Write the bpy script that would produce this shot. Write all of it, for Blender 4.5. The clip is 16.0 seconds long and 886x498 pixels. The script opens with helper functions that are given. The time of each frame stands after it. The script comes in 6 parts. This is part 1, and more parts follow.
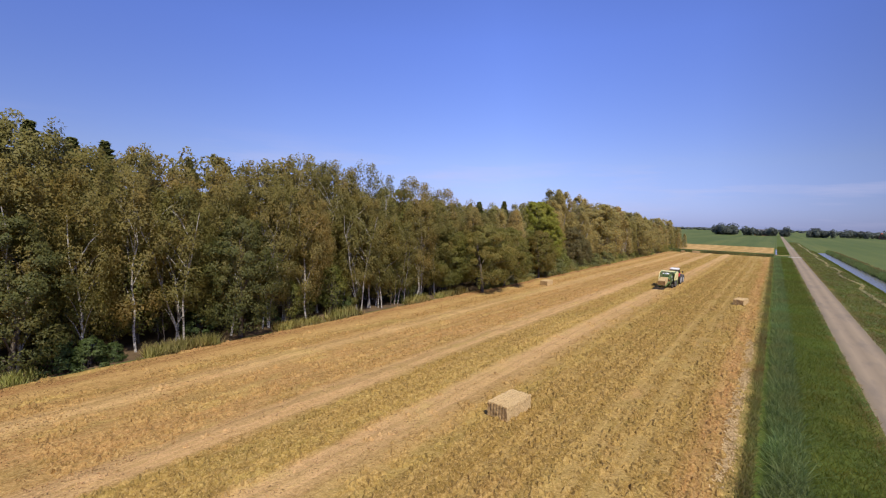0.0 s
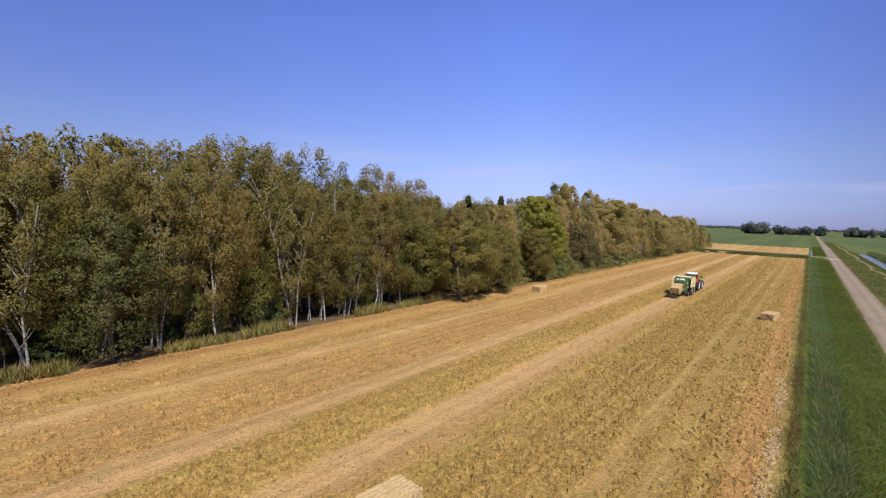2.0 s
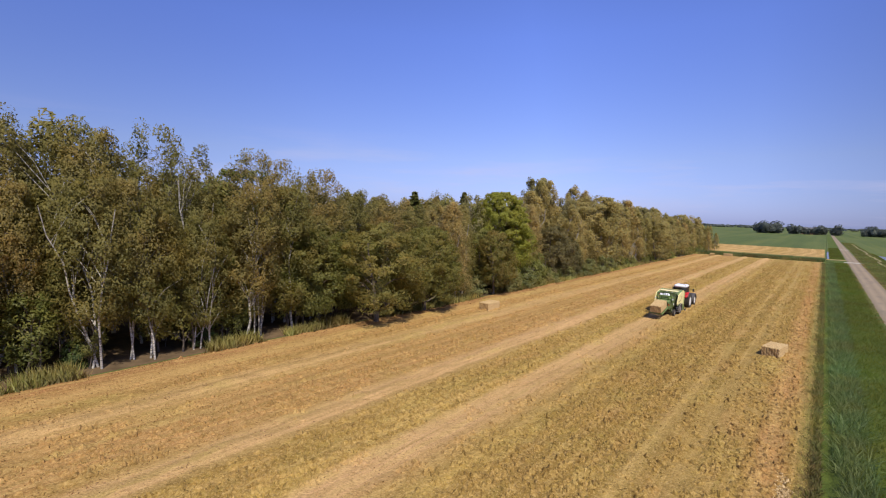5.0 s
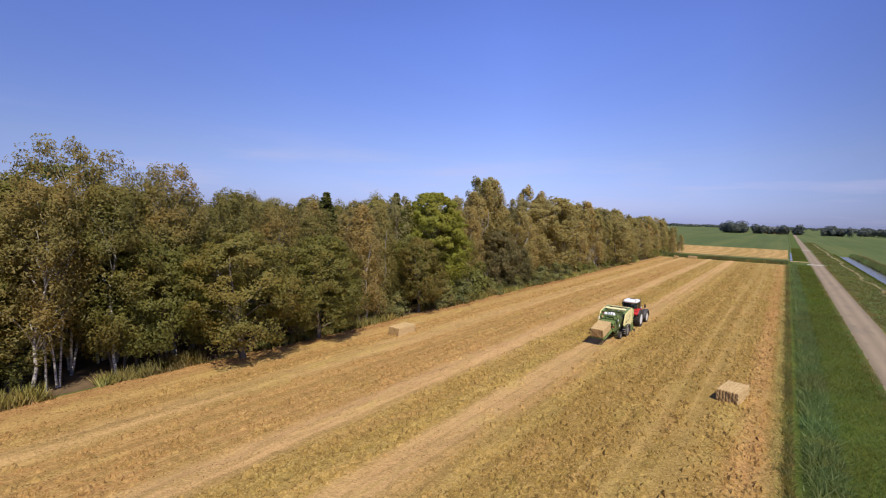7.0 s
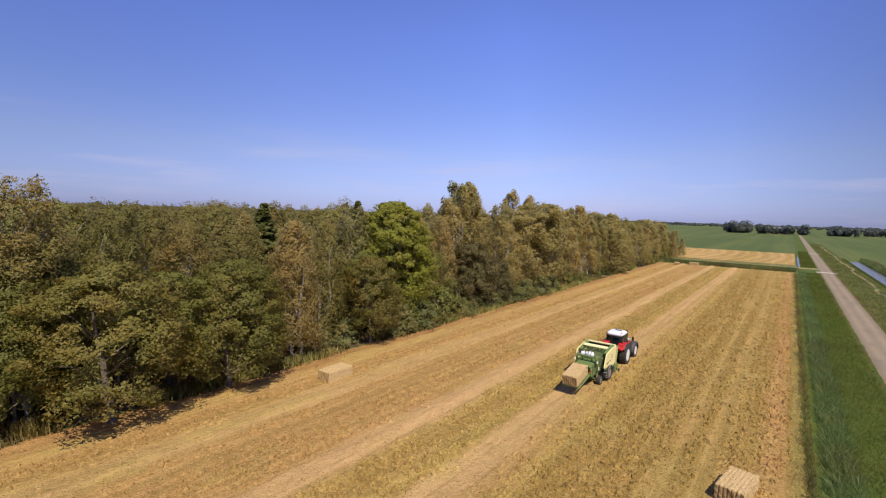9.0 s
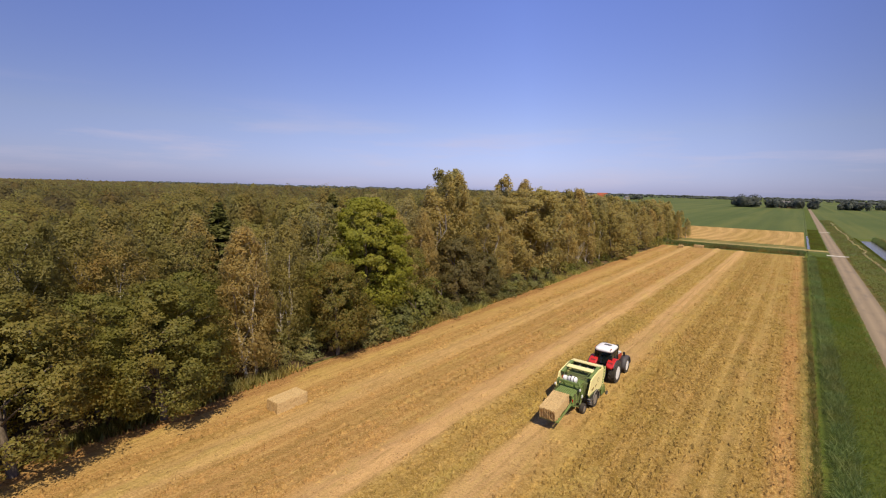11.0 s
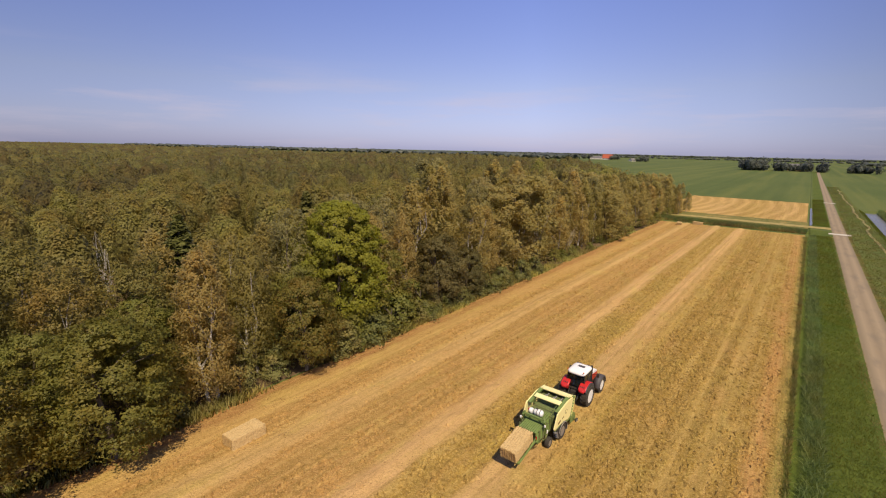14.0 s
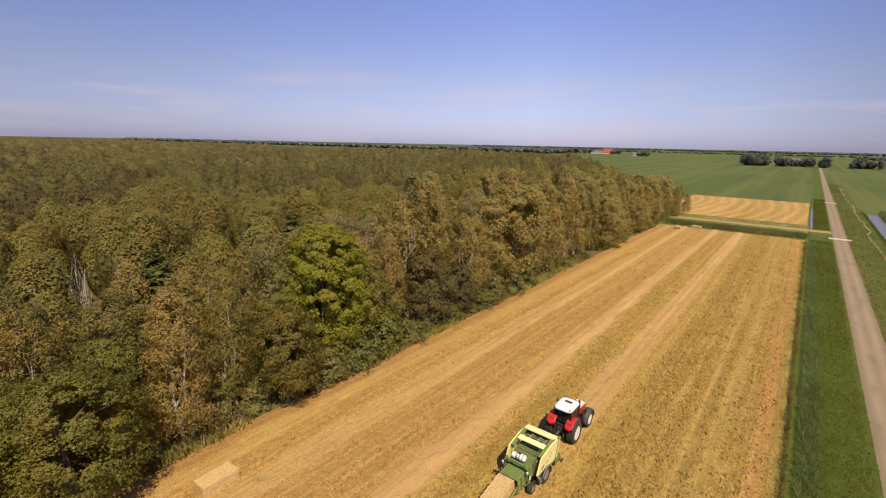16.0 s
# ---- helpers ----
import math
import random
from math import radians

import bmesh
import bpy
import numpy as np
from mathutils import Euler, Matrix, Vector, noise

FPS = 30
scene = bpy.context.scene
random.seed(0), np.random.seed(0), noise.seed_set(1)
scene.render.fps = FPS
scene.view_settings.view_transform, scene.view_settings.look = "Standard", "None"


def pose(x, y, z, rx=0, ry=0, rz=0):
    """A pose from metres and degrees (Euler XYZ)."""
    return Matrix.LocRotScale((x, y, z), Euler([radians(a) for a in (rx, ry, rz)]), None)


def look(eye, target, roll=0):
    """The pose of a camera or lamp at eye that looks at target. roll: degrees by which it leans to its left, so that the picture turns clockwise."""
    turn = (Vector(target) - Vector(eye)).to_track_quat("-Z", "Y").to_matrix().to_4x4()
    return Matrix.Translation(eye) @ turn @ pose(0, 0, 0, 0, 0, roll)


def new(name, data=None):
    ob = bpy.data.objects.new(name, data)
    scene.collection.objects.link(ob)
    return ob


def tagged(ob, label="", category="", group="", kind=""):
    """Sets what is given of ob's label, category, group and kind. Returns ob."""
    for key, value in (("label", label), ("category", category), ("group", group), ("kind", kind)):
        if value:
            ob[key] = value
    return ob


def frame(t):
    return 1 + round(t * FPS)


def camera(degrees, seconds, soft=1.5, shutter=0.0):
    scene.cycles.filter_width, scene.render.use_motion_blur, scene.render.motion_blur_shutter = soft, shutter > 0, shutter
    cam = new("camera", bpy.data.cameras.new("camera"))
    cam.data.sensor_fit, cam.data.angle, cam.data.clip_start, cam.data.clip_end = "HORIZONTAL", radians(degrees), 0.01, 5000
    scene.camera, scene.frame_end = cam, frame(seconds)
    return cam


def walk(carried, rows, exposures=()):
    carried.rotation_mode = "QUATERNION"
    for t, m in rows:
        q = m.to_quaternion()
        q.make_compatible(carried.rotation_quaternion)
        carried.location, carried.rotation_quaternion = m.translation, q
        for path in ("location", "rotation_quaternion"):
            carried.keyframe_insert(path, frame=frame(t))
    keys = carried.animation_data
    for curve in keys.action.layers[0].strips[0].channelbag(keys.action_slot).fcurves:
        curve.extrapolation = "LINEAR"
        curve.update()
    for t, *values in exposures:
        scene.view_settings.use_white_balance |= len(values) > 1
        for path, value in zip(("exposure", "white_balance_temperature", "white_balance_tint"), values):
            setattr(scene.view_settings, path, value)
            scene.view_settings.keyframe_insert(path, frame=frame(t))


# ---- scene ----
cam = camera(88.0, 16.0, soft=1.12)
PATH = [
    (0, (2.307, -0.111, 10.209), (1.137, 1.506, 10.08), 1.7),
    (0.5, (2.189, 2.541, 10.139), (0.96, 4.113, 10.006), 1.7),
    (1, (1.968, 5.557, 10.003), (0.725, 7.118, 9.87), 1.6),
    (1.5, (1.926, 8.277, 10.042), (0.681, 9.837, 9.906), 1.7),
    (2, (1.834, 11.001, 10.174), (0.591, 12.561, 10.031), 1.9),
    (2.5, (1.511, 13.486, 10.48), (0.271, 15.048, 10.33), 2.1),
    (3, (1.332, 16.386, 10.591), (0.091, 17.947, 10.437), 2.3),
    (5.5, (1.576, 29.093, 10.582), (0.299, 30.625, 10.434), 1.8),
    (6, (1.395, 32.138, 10.775), (0.193, 33.73, 10.635), 1.6),
    (6.5, (1.326, 34.718, 11.048), (0.131, 36.316, 10.905), 1.7),
    (7, (1.184, 37.633, 11.246), (-0.01, 39.23, 11.103), 1.7),
    (7.5, (1.051, 40.193, 11.481), (-0.143, 41.791, 11.334), 1.8),
    (8, (0.822, 42.687, 11.776), (-0.377, 44.281, 11.629), 1.8),
    (8.5, (0.532, 44.735, 12.383), (-0.671, 46.326, 12.235), 1.7),
    (9, (0.312, 46.601, 13.027), (-0.892, 48.191, 12.877), 1.7),
    (11.5, (-0.311, 52.924, 16.097), (-1.523, 54.486, 15.791), 1.3),
    (12, (-0.241, 53.623, 16.793), (-1.45, 55.178, 16.446), 1.3),
    (12.5, (-0.095, 54.192, 17.578), (-1.3, 55.743, 17.2), 1.4),
    (13, (0.115, 54.774, 18.309), (-1.091, 56.319, 17.911), 1.2),
    (13.5, (0.236, 55.273, 19.038), (-0.969, 56.814, 18.622), 1.3),
    (14, (0.279, 55.905, 19.738), (-0.925, 57.444, 19.31), 1.2),
    (14.5, (0.228, 56.46, 20.464), (-0.976, 57.996, 20.025), 1.3),
    (15, (0.236, 57.04, 21.074), (-0.967, 58.575, 20.63), 1.2),
    (15.5, (0.153, 57.635, 21.757), (-1.049, 59.169, 21.307), 1.2),
    (16, (0.207, 58.239, 22.381), (-0.996, 59.771, 21.927), 1.1),
]
walk(cam, [(t, look(eye, target, roll)) for t, eye, target, roll in PATH],
     [(0, 0.25, 6270, 10), (9.2, 0.23, 6570, 10), (11.5, 0.2, 7620, 10), (13.5, 0.19, 7880, 10), (16, 0.29, 8250, 10)])

# ---- light ----
SUN_AZ, SUN_EL = 122.0, 55.0          # degrees from +y towards +x, and above the horizon
world = bpy.data.worlds.new("sky")
scene.world = world
world.use_nodes = True
wn, wl = world.node_tree.nodes, world.node_tree.links
sky = wn.new("ShaderNodeTexSky")
sky.sky_type, sky.sun_disc = "NISHITA", False
sky.sun_elevation, sky.sun_rotation = radians(SUN_EL), radians(SUN_AZ)
sky.altitude, sky.air_density, sky.dust_density, sky.ozone_density = 0, 1.0, 0.3, 3.0
tint = wn.new("ShaderNodeMix")
tint.data_type, tint.blend_type = "RGBA", "MULTIPLY"
tint.inputs[0].default_value = 1.0
hue = wn.new("ShaderNodeValToRGB")
for p_, c_ in ((0.0, (0.46, 0.54, 1.18)), (0.05, (0.62, 0.63, 1.10)), (0.12, (0.79, 0.73, 1.06)), (0.35, (0.88, 0.87, 1.45)), (0.8, (0.80, 0.82, 1.42))):
    el_ = hue.color_ramp.elements.new(p_) if p_ not in (0.0,) else hue.color_ramp.elements[0]
    el_.color = (*c_, 1)
hue.color_ramp.elements[-1].color = (0.9, 0.85, 1.2, 1)
wl.new(sky.outputs[0], tint.inputs[6])
# thin cloud veils low over the horizon
tc = wn.new("ShaderNodeTexCoord")
cmap = wn.new("ShaderNodeMapping")
cmap.inputs["Scale"].default_value = (1.0, 1.0, 9.0)
cn = wn.new("ShaderNodeTexNoise")
cn.inputs["Scale"].default_value, cn.inputs["Detail"].default_value, cn.inputs["Roughness"].default_value = 2.6, 6, 0.6
cr = wn.new("ShaderNodeMapRange")
cr.inputs[1].default_value, cr.inputs[2].default_value, cr.inputs[4].default_value = 0.5, 0.72, 0.5
sep = wn.new("ShaderNodeSeparateXYZ")
band = wn.new("ShaderNodeValToRGB")
band.color_ramp.elements[0].position, band.color_ramp.elements[0].color = 0.0, (0.5, 0.5, 0.5, 1)
band.color_ramp.elements[1].position, band.color_ramp.elements[1].color = 0.17, (0, 0, 0, 1)
e = band.color_ramp.elements.new(0.07)
e.color = (0.9, 0.9, 0.9, 1)
cm = wn.new("ShaderNodeMath")
cm.operation = "MULTIPLY"
cloud = wn.new("ShaderNodeMix")
cloud.data_type = "RGBA"
cloud.inputs[7].default_value = (5.0, 4.7, 6.2, 1)
wl.new(tc.outputs["Generated"], cmap.inputs[0])
wl.new(cmap.outputs[0], cn.inputs["Vector"])
wl.new(cn.outputs[0], cr.inputs[0])
wl.new(tc.outputs["Generated"], sep.inputs[0])
wl.new(sep.outputs[2], band.inputs[0])
wl.new(cr.outputs[0], cm.inputs[0])
wl.new(band.outputs[0], cm.inputs[1])
wl.new(cm.outputs[0], cloud.inputs[0])
wl.new(sep.outputs[2], hue.inputs[0])
wl.new(hue.outputs[0], tint.inputs[7])
side = wn.new("ShaderNodeValToRGB")       # lens falloff painted into the sky: palest ahead, dimmer to both sides
shift = wn.new("ShaderNodeMapRange")
shift.inputs[1].default_value, shift.inputs[2].default_value = -1.0, 1.0
for p_, v_ in ((0.0, 0.72), (0.1, 0.92), (0.27, 1.12), (0.45, 1.0), (0.57, 0.75), (1.0, 0.75)):
    el_ = side.color_ramp.elements[0] if p_ == 0.0 else side.color_ramp.elements[-1] if p_ == 1.0 else side.color_ramp.elements.new(p_)
    el_.color = (v_, v_, v_, 1)
wl.new(sep.outputs[0], shift.inputs[0])
wl.new(shift.outputs[0], side.inputs[0])
deep = wn.new("ShaderNodeMix")
deep.data_type, deep.blend_type = "RGBA", "MULTIPLY"
deep.inputs[0].default_value = 1.0
wl.new(tint.outputs[2], deep.inputs[6])
wl.new(side.outputs[0], deep.inputs[7])
wl.new(deep.outputs[2], cloud.inputs[6])
wl.new(cloud.outputs[2], wn["Background"].inputs[0])
wn["Background"].inputs[1].default_value = 0.105

sun = new("sun", bpy.data.lights.new("sun", "SUN"))
sun.data.energy, sun.data.angle, sun.data.color = 4.4, radians(0.53), (1.0, 0.93, 0.8)
sa, se = radians(SUN_AZ), radians(SUN_EL)
sun.matrix_world = look((math.sin(sa) * math.cos(se) * 100, math.cos(sa) * math.cos(se) * 100, math.sin(se) * 100), (0, 0, 0))


# ---- materials ----
def ramp(nodes, stops):
    r = nodes.new("ShaderNodeValToRGB")
    els = r.color_ramp.elements
    while len(els) < len(stops):
        els.new(0.5)
    for el, (p, c) in zip(els, stops):
        el.position, el.color = p, (*c, 1)
    return r


def noise_node(nt, scale, detail=4, rough=0.55, stretch=(1, 1, 1), source=None):
    n = nt.nodes.new("ShaderNodeTexNoise")
    n.inputs["Scale"].default_value, n.inputs["Detail"].default_value, n.inputs["Roughness"].default_value = scale, detail, rough
    m = nt.nodes.new("ShaderNodeMapping")
    m.inputs["Scale"].default_value = stretch
    if source is None:
        source = nt.nodes.new("ShaderNodeNewGeometry").outputs["Position"]
    nt.links.new(source, m.inputs[0])
    nt.links.new(m.outputs[0], n.inputs["Vector"])
    return n


def mixed(nt, a, b, factor, blend="MIX"):
    m = nt.nodes.new("ShaderNodeMix")
    m.data_type, m.blend_type = "RGBA", blend
    for sock, value in ((m.inputs[6], a), (m.inputs[7], b), (m.inputs[0], factor)):
        if isinstance(value, (int, float)):
            sock.default_value = value
        elif isinstance(value, tuple):
            sock.default_value = (*value, 1)
        else:
            nt.links.new(value, sock)
    return m.outputs[2]


def remap(nt, value, a, b, c=0.0, d=1.0):
    m = nt.nodes.new("ShaderNodeMapRange")
    for k, v in zip((1, 2, 3, 4), (a, b, c, d)):
        m.inputs[k].default_value = v
    nt.links.new(value, m.inputs[0])
    return m.outputs[0]


def blank(name, rough=0.8, metal=0.0, spec=0.5):
    mat = bpy.data.materials.new(name)
    mat.use_nodes = True
    b = mat.node_tree.nodes["Principled BSDF"]
    b.inputs["Roughness"].default_value, b.inputs["Metallic"].default_value = rough, metal
    b.inputs["Specular IOR Level"].default_value = spec
    return mat, mat.node_tree, b


def bumped(nt, b, height, strength=0.5, distance=0.05):
    n = nt.nodes.new("ShaderNodeBump")
    n.inputs["Strength"].default_value, n.inputs["Distance"].default_value = strength, distance
    nt.links.new(height, n.inputs["Height"])
    nt.links.new(n.outputs[0], b.inputs["Normal"])


def surface(name, color, rough=0.6, metal=0.0, vary=0.25, scale=3.0, bump=0.0, spec=0.5, dirt=None, dirt_amount=0.35):
    """Paint, rubber or metal: one colour with broad and fine variation, and dust if dirt is given."""
    mat, nt, b = blank(name, rough, metal, spec)
    src = nt.nodes.new("ShaderNodeTexCoord").outputs["Object"]
    big, fine = noise_node(nt, scale, 4, 0.6, source=src), noise_node(nt, scale * 14, 3, 0.6, source=src)
    dark = tuple(c * (1 - vary) for c in color)
    c = mixed(nt, dark, color, remap(nt, big.outputs[0], 0.3, 0.65))
    if dirt:
        c = mixed(nt, c, dirt, remap(nt, fine.outputs[0], 0.42, 0.75, 0.0, dirt_amount))
    nt.links.new(c, b.inputs["Base Color"])
    nt.links.new(remap(nt, fine.outputs[0], 0.3, 0.7, max(rough - 0.1, 0.02), min(rough + 0.15, 1)), b.inputs["Roughness"])
    if bump:
        bumped(nt, b, fine.outputs[0], bump, 0.02)
    return mat


def leafy(name, c1, c2, hue=0.5, glow=0.58, seed_obj=True, trees=False, tufts=False, warm=0.6):
    """Leaves: colour differs from leaf to leaf and from tree to tree; some light comes through."""
    mat, nt, b = blank(name, 0.55, 0, 0.35)
    geo = nt.nodes.new("ShaderNodeNewGeometry")
    obj = nt.nodes.new("ShaderNodeObjectInfo")
    c = mixed(nt, c1, c2, geo.outputs["Random Per Island"])
    patch = noise_node(nt, 0.35, 3, 0.6)
    c = mixed(nt, c, tuple(v * k for v, k in zip(c2, (1.25, 0.9, 0.7))), remap(nt, patch.outputs[0], 0.45, 0.75, 0, warm))
    hsv = nt.nodes.new("ShaderNodeHueSaturation")
    nt.links.new(c, hsv.inputs["Color"])
    if seed_obj:
        nt.links.new(remap(nt, obj.outputs["Random"], 0, 1, hue - 0.012, hue + 0.012), hsv.inputs["Hue"])
        nt.links.new(remap(nt, obj.outputs["Random"], 0, 1, 1.16, 0.84), hsv.inputs["Value"])
    else:
        tone = noise_node(nt, 0.11, 2, 0.5)
        if trees:
            tone = nt.nodes.new("ShaderNodeAttribute")
            tone.attribute_name = "tone"
        way = tone.outputs["Fac"]
        nt.links.new(remap(nt, way, 0.3, 0.7, hue - (0.012 if trees else 0.025), hue + (0.012 if trees else 0.02)), hsv.inputs["Hue"])
        nt.links.new(remap(nt, way, 0.3, 0.7, 0.88 if trees else 0.75, 1.1 if trees else 1.25), hsv.inputs["Value"])
    if tufts:                              # tufts finer than the modelled leaves, their dark gaps painted into the colour
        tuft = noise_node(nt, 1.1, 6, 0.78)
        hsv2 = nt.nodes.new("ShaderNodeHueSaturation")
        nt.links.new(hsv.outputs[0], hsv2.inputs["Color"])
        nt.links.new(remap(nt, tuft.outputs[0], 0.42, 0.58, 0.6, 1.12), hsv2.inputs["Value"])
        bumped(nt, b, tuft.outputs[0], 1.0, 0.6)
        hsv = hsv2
    nt.links.new(hsv.outputs[0], b.inputs["Base Color"])
    tr = nt.nodes.new("ShaderNodeBsdfTranslucent")
    nt.links.new(hsv.outputs[0], tr.inputs[0])
    mx = nt.nodes.new("ShaderNodeMixShader")
    mx.inputs[0].default_value = glow
    nt.links.new(b.outputs[0], mx.inputs[1])
    nt.links.new(tr.outputs[0], mx.inputs[2])
    nt.links.new(mx.outputs[0], nt.nodes["Material Output"].inputs[0])
    return mat


FIELD_X0, FIELD_X1 = -32.4, 2.0
FIELD_Y0, FIELD_Y1 = -60.0, 203.0
SWATHS = (-25.3, -17.7, -12.1)        # centre lines of the straw rows
# how thickly cut grass lies across the lanes
ROUGH_X = (-32.4, -30.4, -29.0, -28.3, -26.8, -26.0, -24.7, -24.0, -22.4, -21.8, -19.3, -18.5, -17.0, -16.4, -13.4, -12.8, -11.5, -10.6, -9.2, -8.6, -4.6, -4.0, -3.2, -2.4, -1.6, 0.2, 1.4)
ROUGH_V = (0.35, 0.2, 0.2, 0.65, 0.65, 0.25, 0.25, 0.6, 0.4, 0.7, 0.7, 0.15, 0.15, 0.9, 0.9, 0.25, 0.3, 0.55, 0.7, 1.0, 1.0, 0.4, 0.9, 0.4, 0.9, 0.8, 0.6)


def straw_lanes(nt, plain=False):
    """Colour across the mown lanes, broken up along their length."""
    pos = nt.nodes.new("ShaderNodeNewGeometry").outputs["Position"]
    sepn = nt.nodes.new("ShaderNodeSeparateXYZ")
    nt.links.new(pos, sepn.inputs[0])
    wob = noise_node(nt, 0.5, 4, 0.6, (1, 0.35, 1), pos)
    add = nt.nodes.new("ShaderNodeMath")
    add.operation = "MULTIPLY_ADD"
    add.inputs[1].default_value = 1.0
    nt.links.new(wob.outputs[0], add.inputs[0])
    nt.links.new(sepn.outputs[0], add.inputs[2])
    f = remap(nt, add.outputs[0], FIELD_X0 + 0.5, FIELD_X1 + 0.5)
    tan, pink, olive, brown, pale = (0.44, 0.262, 0.094), (0.56, 0.338, 0.15), (0.345, 0.22, 0.054), (0.405, 0.222, 0.076), (0.52, 0.322, 0.134)
    rust, lime, sward, dull, line = (0.42, 0.215, 0.074), (0.42, 0.28, 0.07), (0.235, 0.215, 0.05), (0.295, 0.181, 0.041), (0.385, 0.253, 0.072)
    soil = (0.30, 0.135, 0.055)
    lanes = [(-32.4, soil), (-30.9, soil), (-29.9, tan), (-29.0, tan), (-28.3, brown), (-26.8, brown), (-26.0, pale), (-24.7, pale), (-24.0, brown), (-22.3, brown),
             (-19.1, brown), (-18.4, pink), (-17.0, pink), (-16.4, olive), (-14.4, olive), (-13.8, lime), (-13.3, olive), (-12.8, pink), (-11.5, pink), (-10.8, tan), (-9.3, lime),
             (-8.7, dull), (-5.2, dull), (-4.0, line), (-3.2, dull), (-2.2, line), (-1.4, dull), (-0.6, dull), (0.1, rust), (0.7, rust), (1.15, dull), (1.5, sward)]
    if plain:
        lanes = [(-32.4, tan), (-25, pale), (-20, tan), (-14, olive), (-9, tan), (-4, pale), (2.0, tan)]
    r = ramp(nt.nodes, [((x - FIELD_X0) / (FIELD_X1 - FIELD_X0), c) for x, c in lanes])
    nt.links.new(f, r.inputs[0])
    rough = [(x, v) for x, v in zip(ROUGH_X, ROUGH_V)]
    rr = ramp(nt.nodes, [((x - FIELD_X0) / (FIELD_X1 - FIELD_X0), (v, v, v)) for x, v in rough])
    nt.links.new(f, rr.inputs[0])
    return r.outputs[0], pos, rr.outputs[0]


def scaled(nt, value, by):
    m = nt.nodes.new("ShaderNodeMath")
    m.operation = "MULTIPLY"
    nt.links.new(value, m.inputs[0])
    nt.links.new(by, m.inputs[1])
    return m.outputs[0]


def stubble_material(name="stubble", plain=False):
    mat, nt, b = blank(name, 0.95, 0, 0.1)
    c, pos, rough = straw_lanes(nt, plain)
    streak = noise_node(nt, 2.4, 5, 0.65, (1.5, 0.07, 1), pos)
    clump = noise_node(nt, 2.6, 5, 0.6, (1.0, 1.0, 1), pos)
    fine = noise_node(nt, 7.0, 4, 0.66, (1, 1, 1), pos)
    wide = noise_node(nt, 0.16, 4, 0.6, (1, 0.4, 1), pos)
    green = noise_node(nt, 0.45, 4, 0.65, (1, 0.3, 1), pos)
    c = mixed(nt, c, (0.31, 0.205, 0.055), remap(nt, wide.outputs[0], 0.48, 0.68, 0, 0.3))
    c = mixed(nt, c, (0.255, 0.195, 0.042), scaled(nt, remap(nt, green.outputs[0], 0.50, 0.64, 0, 0.62), rough))
    lemon = noise_node(nt, 0.38, 4, 0.65, (1.1, 0.33, 1), pos)
    c = mixed(nt, c, (0.50, 0.37, 0.105), remap(nt, lemon.outputs[0], 0.44, 0.34, 0, 0.5))
    c = mixed(nt, c, (0.48, 0.255, 0.10), remap(nt, lemon.outputs[0], 0.55, 0.68, 0, 0.4))
    c = mixed(nt, c, (0.48, 0.31, 0.108), remap(nt, streak.outputs[0], 0.52, 0.68, 0, 0.42))
    c = mixed(nt, c, (0.20, 0.125, 0.035), remap(nt, streak.outputs[0], 0.47, 0.34, 0, 0.3))
    rows = noise_node(nt, 1.15, 3, 0.6, (1, 0.012, 1), pos)
    c = mixed(nt, c, (0.22, 0.145, 0.04), remap(nt, rows.outputs[0], 0.50, 0.36, 0, 0.25))
    c = mixed(nt, c, (0.54, 0.36, 0.125), remap(nt, rows.outputs[0], 0.52, 0.66, 0, 0.3))
    lines = noise_node(nt, 2.6, 3, 0.6, (1, 0.006, 1), pos)
    c = mixed(nt, c, (0.25, 0.17, 0.045), remap(nt, lines.outputs[0], 0.49, 0.38, 0, 0.4))
    c = mixed(nt, c, (0.54, 0.365, 0.125), remap(nt, lines.outputs[0], 0.53, 0.64, 0, 0.35))
    if plain:                              # windrows turning at the headland
        wave = nt.nodes.new("ShaderNodeTexWave")
        wave.wave_type, wave.rings_direction = "RINGS", "Z"
        wave.inputs["Scale"].default_value, wave.inputs["Distortion"].default_value, wave.inputs["Detail Scale"].default_value = 0.075, 3.0, 0.6
        wmap = nt.nodes.new("ShaderNodeMapping")
        wmap.inputs["Location"].default_value, wmap.inputs["Scale"].default_value = (60, -138, 0), (1.0, 0.5, 1)
        nt.links.new(pos, wmap.inputs[0])
        nt.links.new(wmap.outputs[0], wave.inputs[0])
        c = mixed(nt, c, (0.30, 0.20, 0.055), remap(nt, wave.outputs["Fac"], 0.55, 0.95, 0, 0.4))
        c = mixed(nt, c, (0.66, 0.44, 0.17), remap(nt, wave.outputs["Fac"], 0.35, 0.05, 0, 0.35))
    # Dark flecks on rough lanes: brown straw plus small clod shadows put into colour.
    c = mixed(nt, c, (0.20, 0.118, 0.03), scaled(nt, remap(nt, clump.outputs[0], 0.50, 0.60, 0, 0.68), rough))
    c = mixed(nt, c, (0.18, 0.108, 0.03), scaled(nt, remap(nt, fine.outputs[0], 0.54, 0.63, 0, 0.5), rough))
    c = mixed(nt, c, (0.28, 0.17, 0.05), remap(nt, fine.outputs[0], 0.56, 0.66, 0, 0.3))
    c = mixed(nt, c, (0.56, 0.355, 0.13), remap(nt, fine.outputs[0], 0.47, 0.37, 0, 0.36))
    grit = noise_node(nt, 15, 4, 0.7, (1, 0.7, 1), pos)
    c = mixed(nt, c, (0.20, 0.12, 0.038), remap(nt, grit.outputs[0], 0.53, 0.63, 0, 0.42))
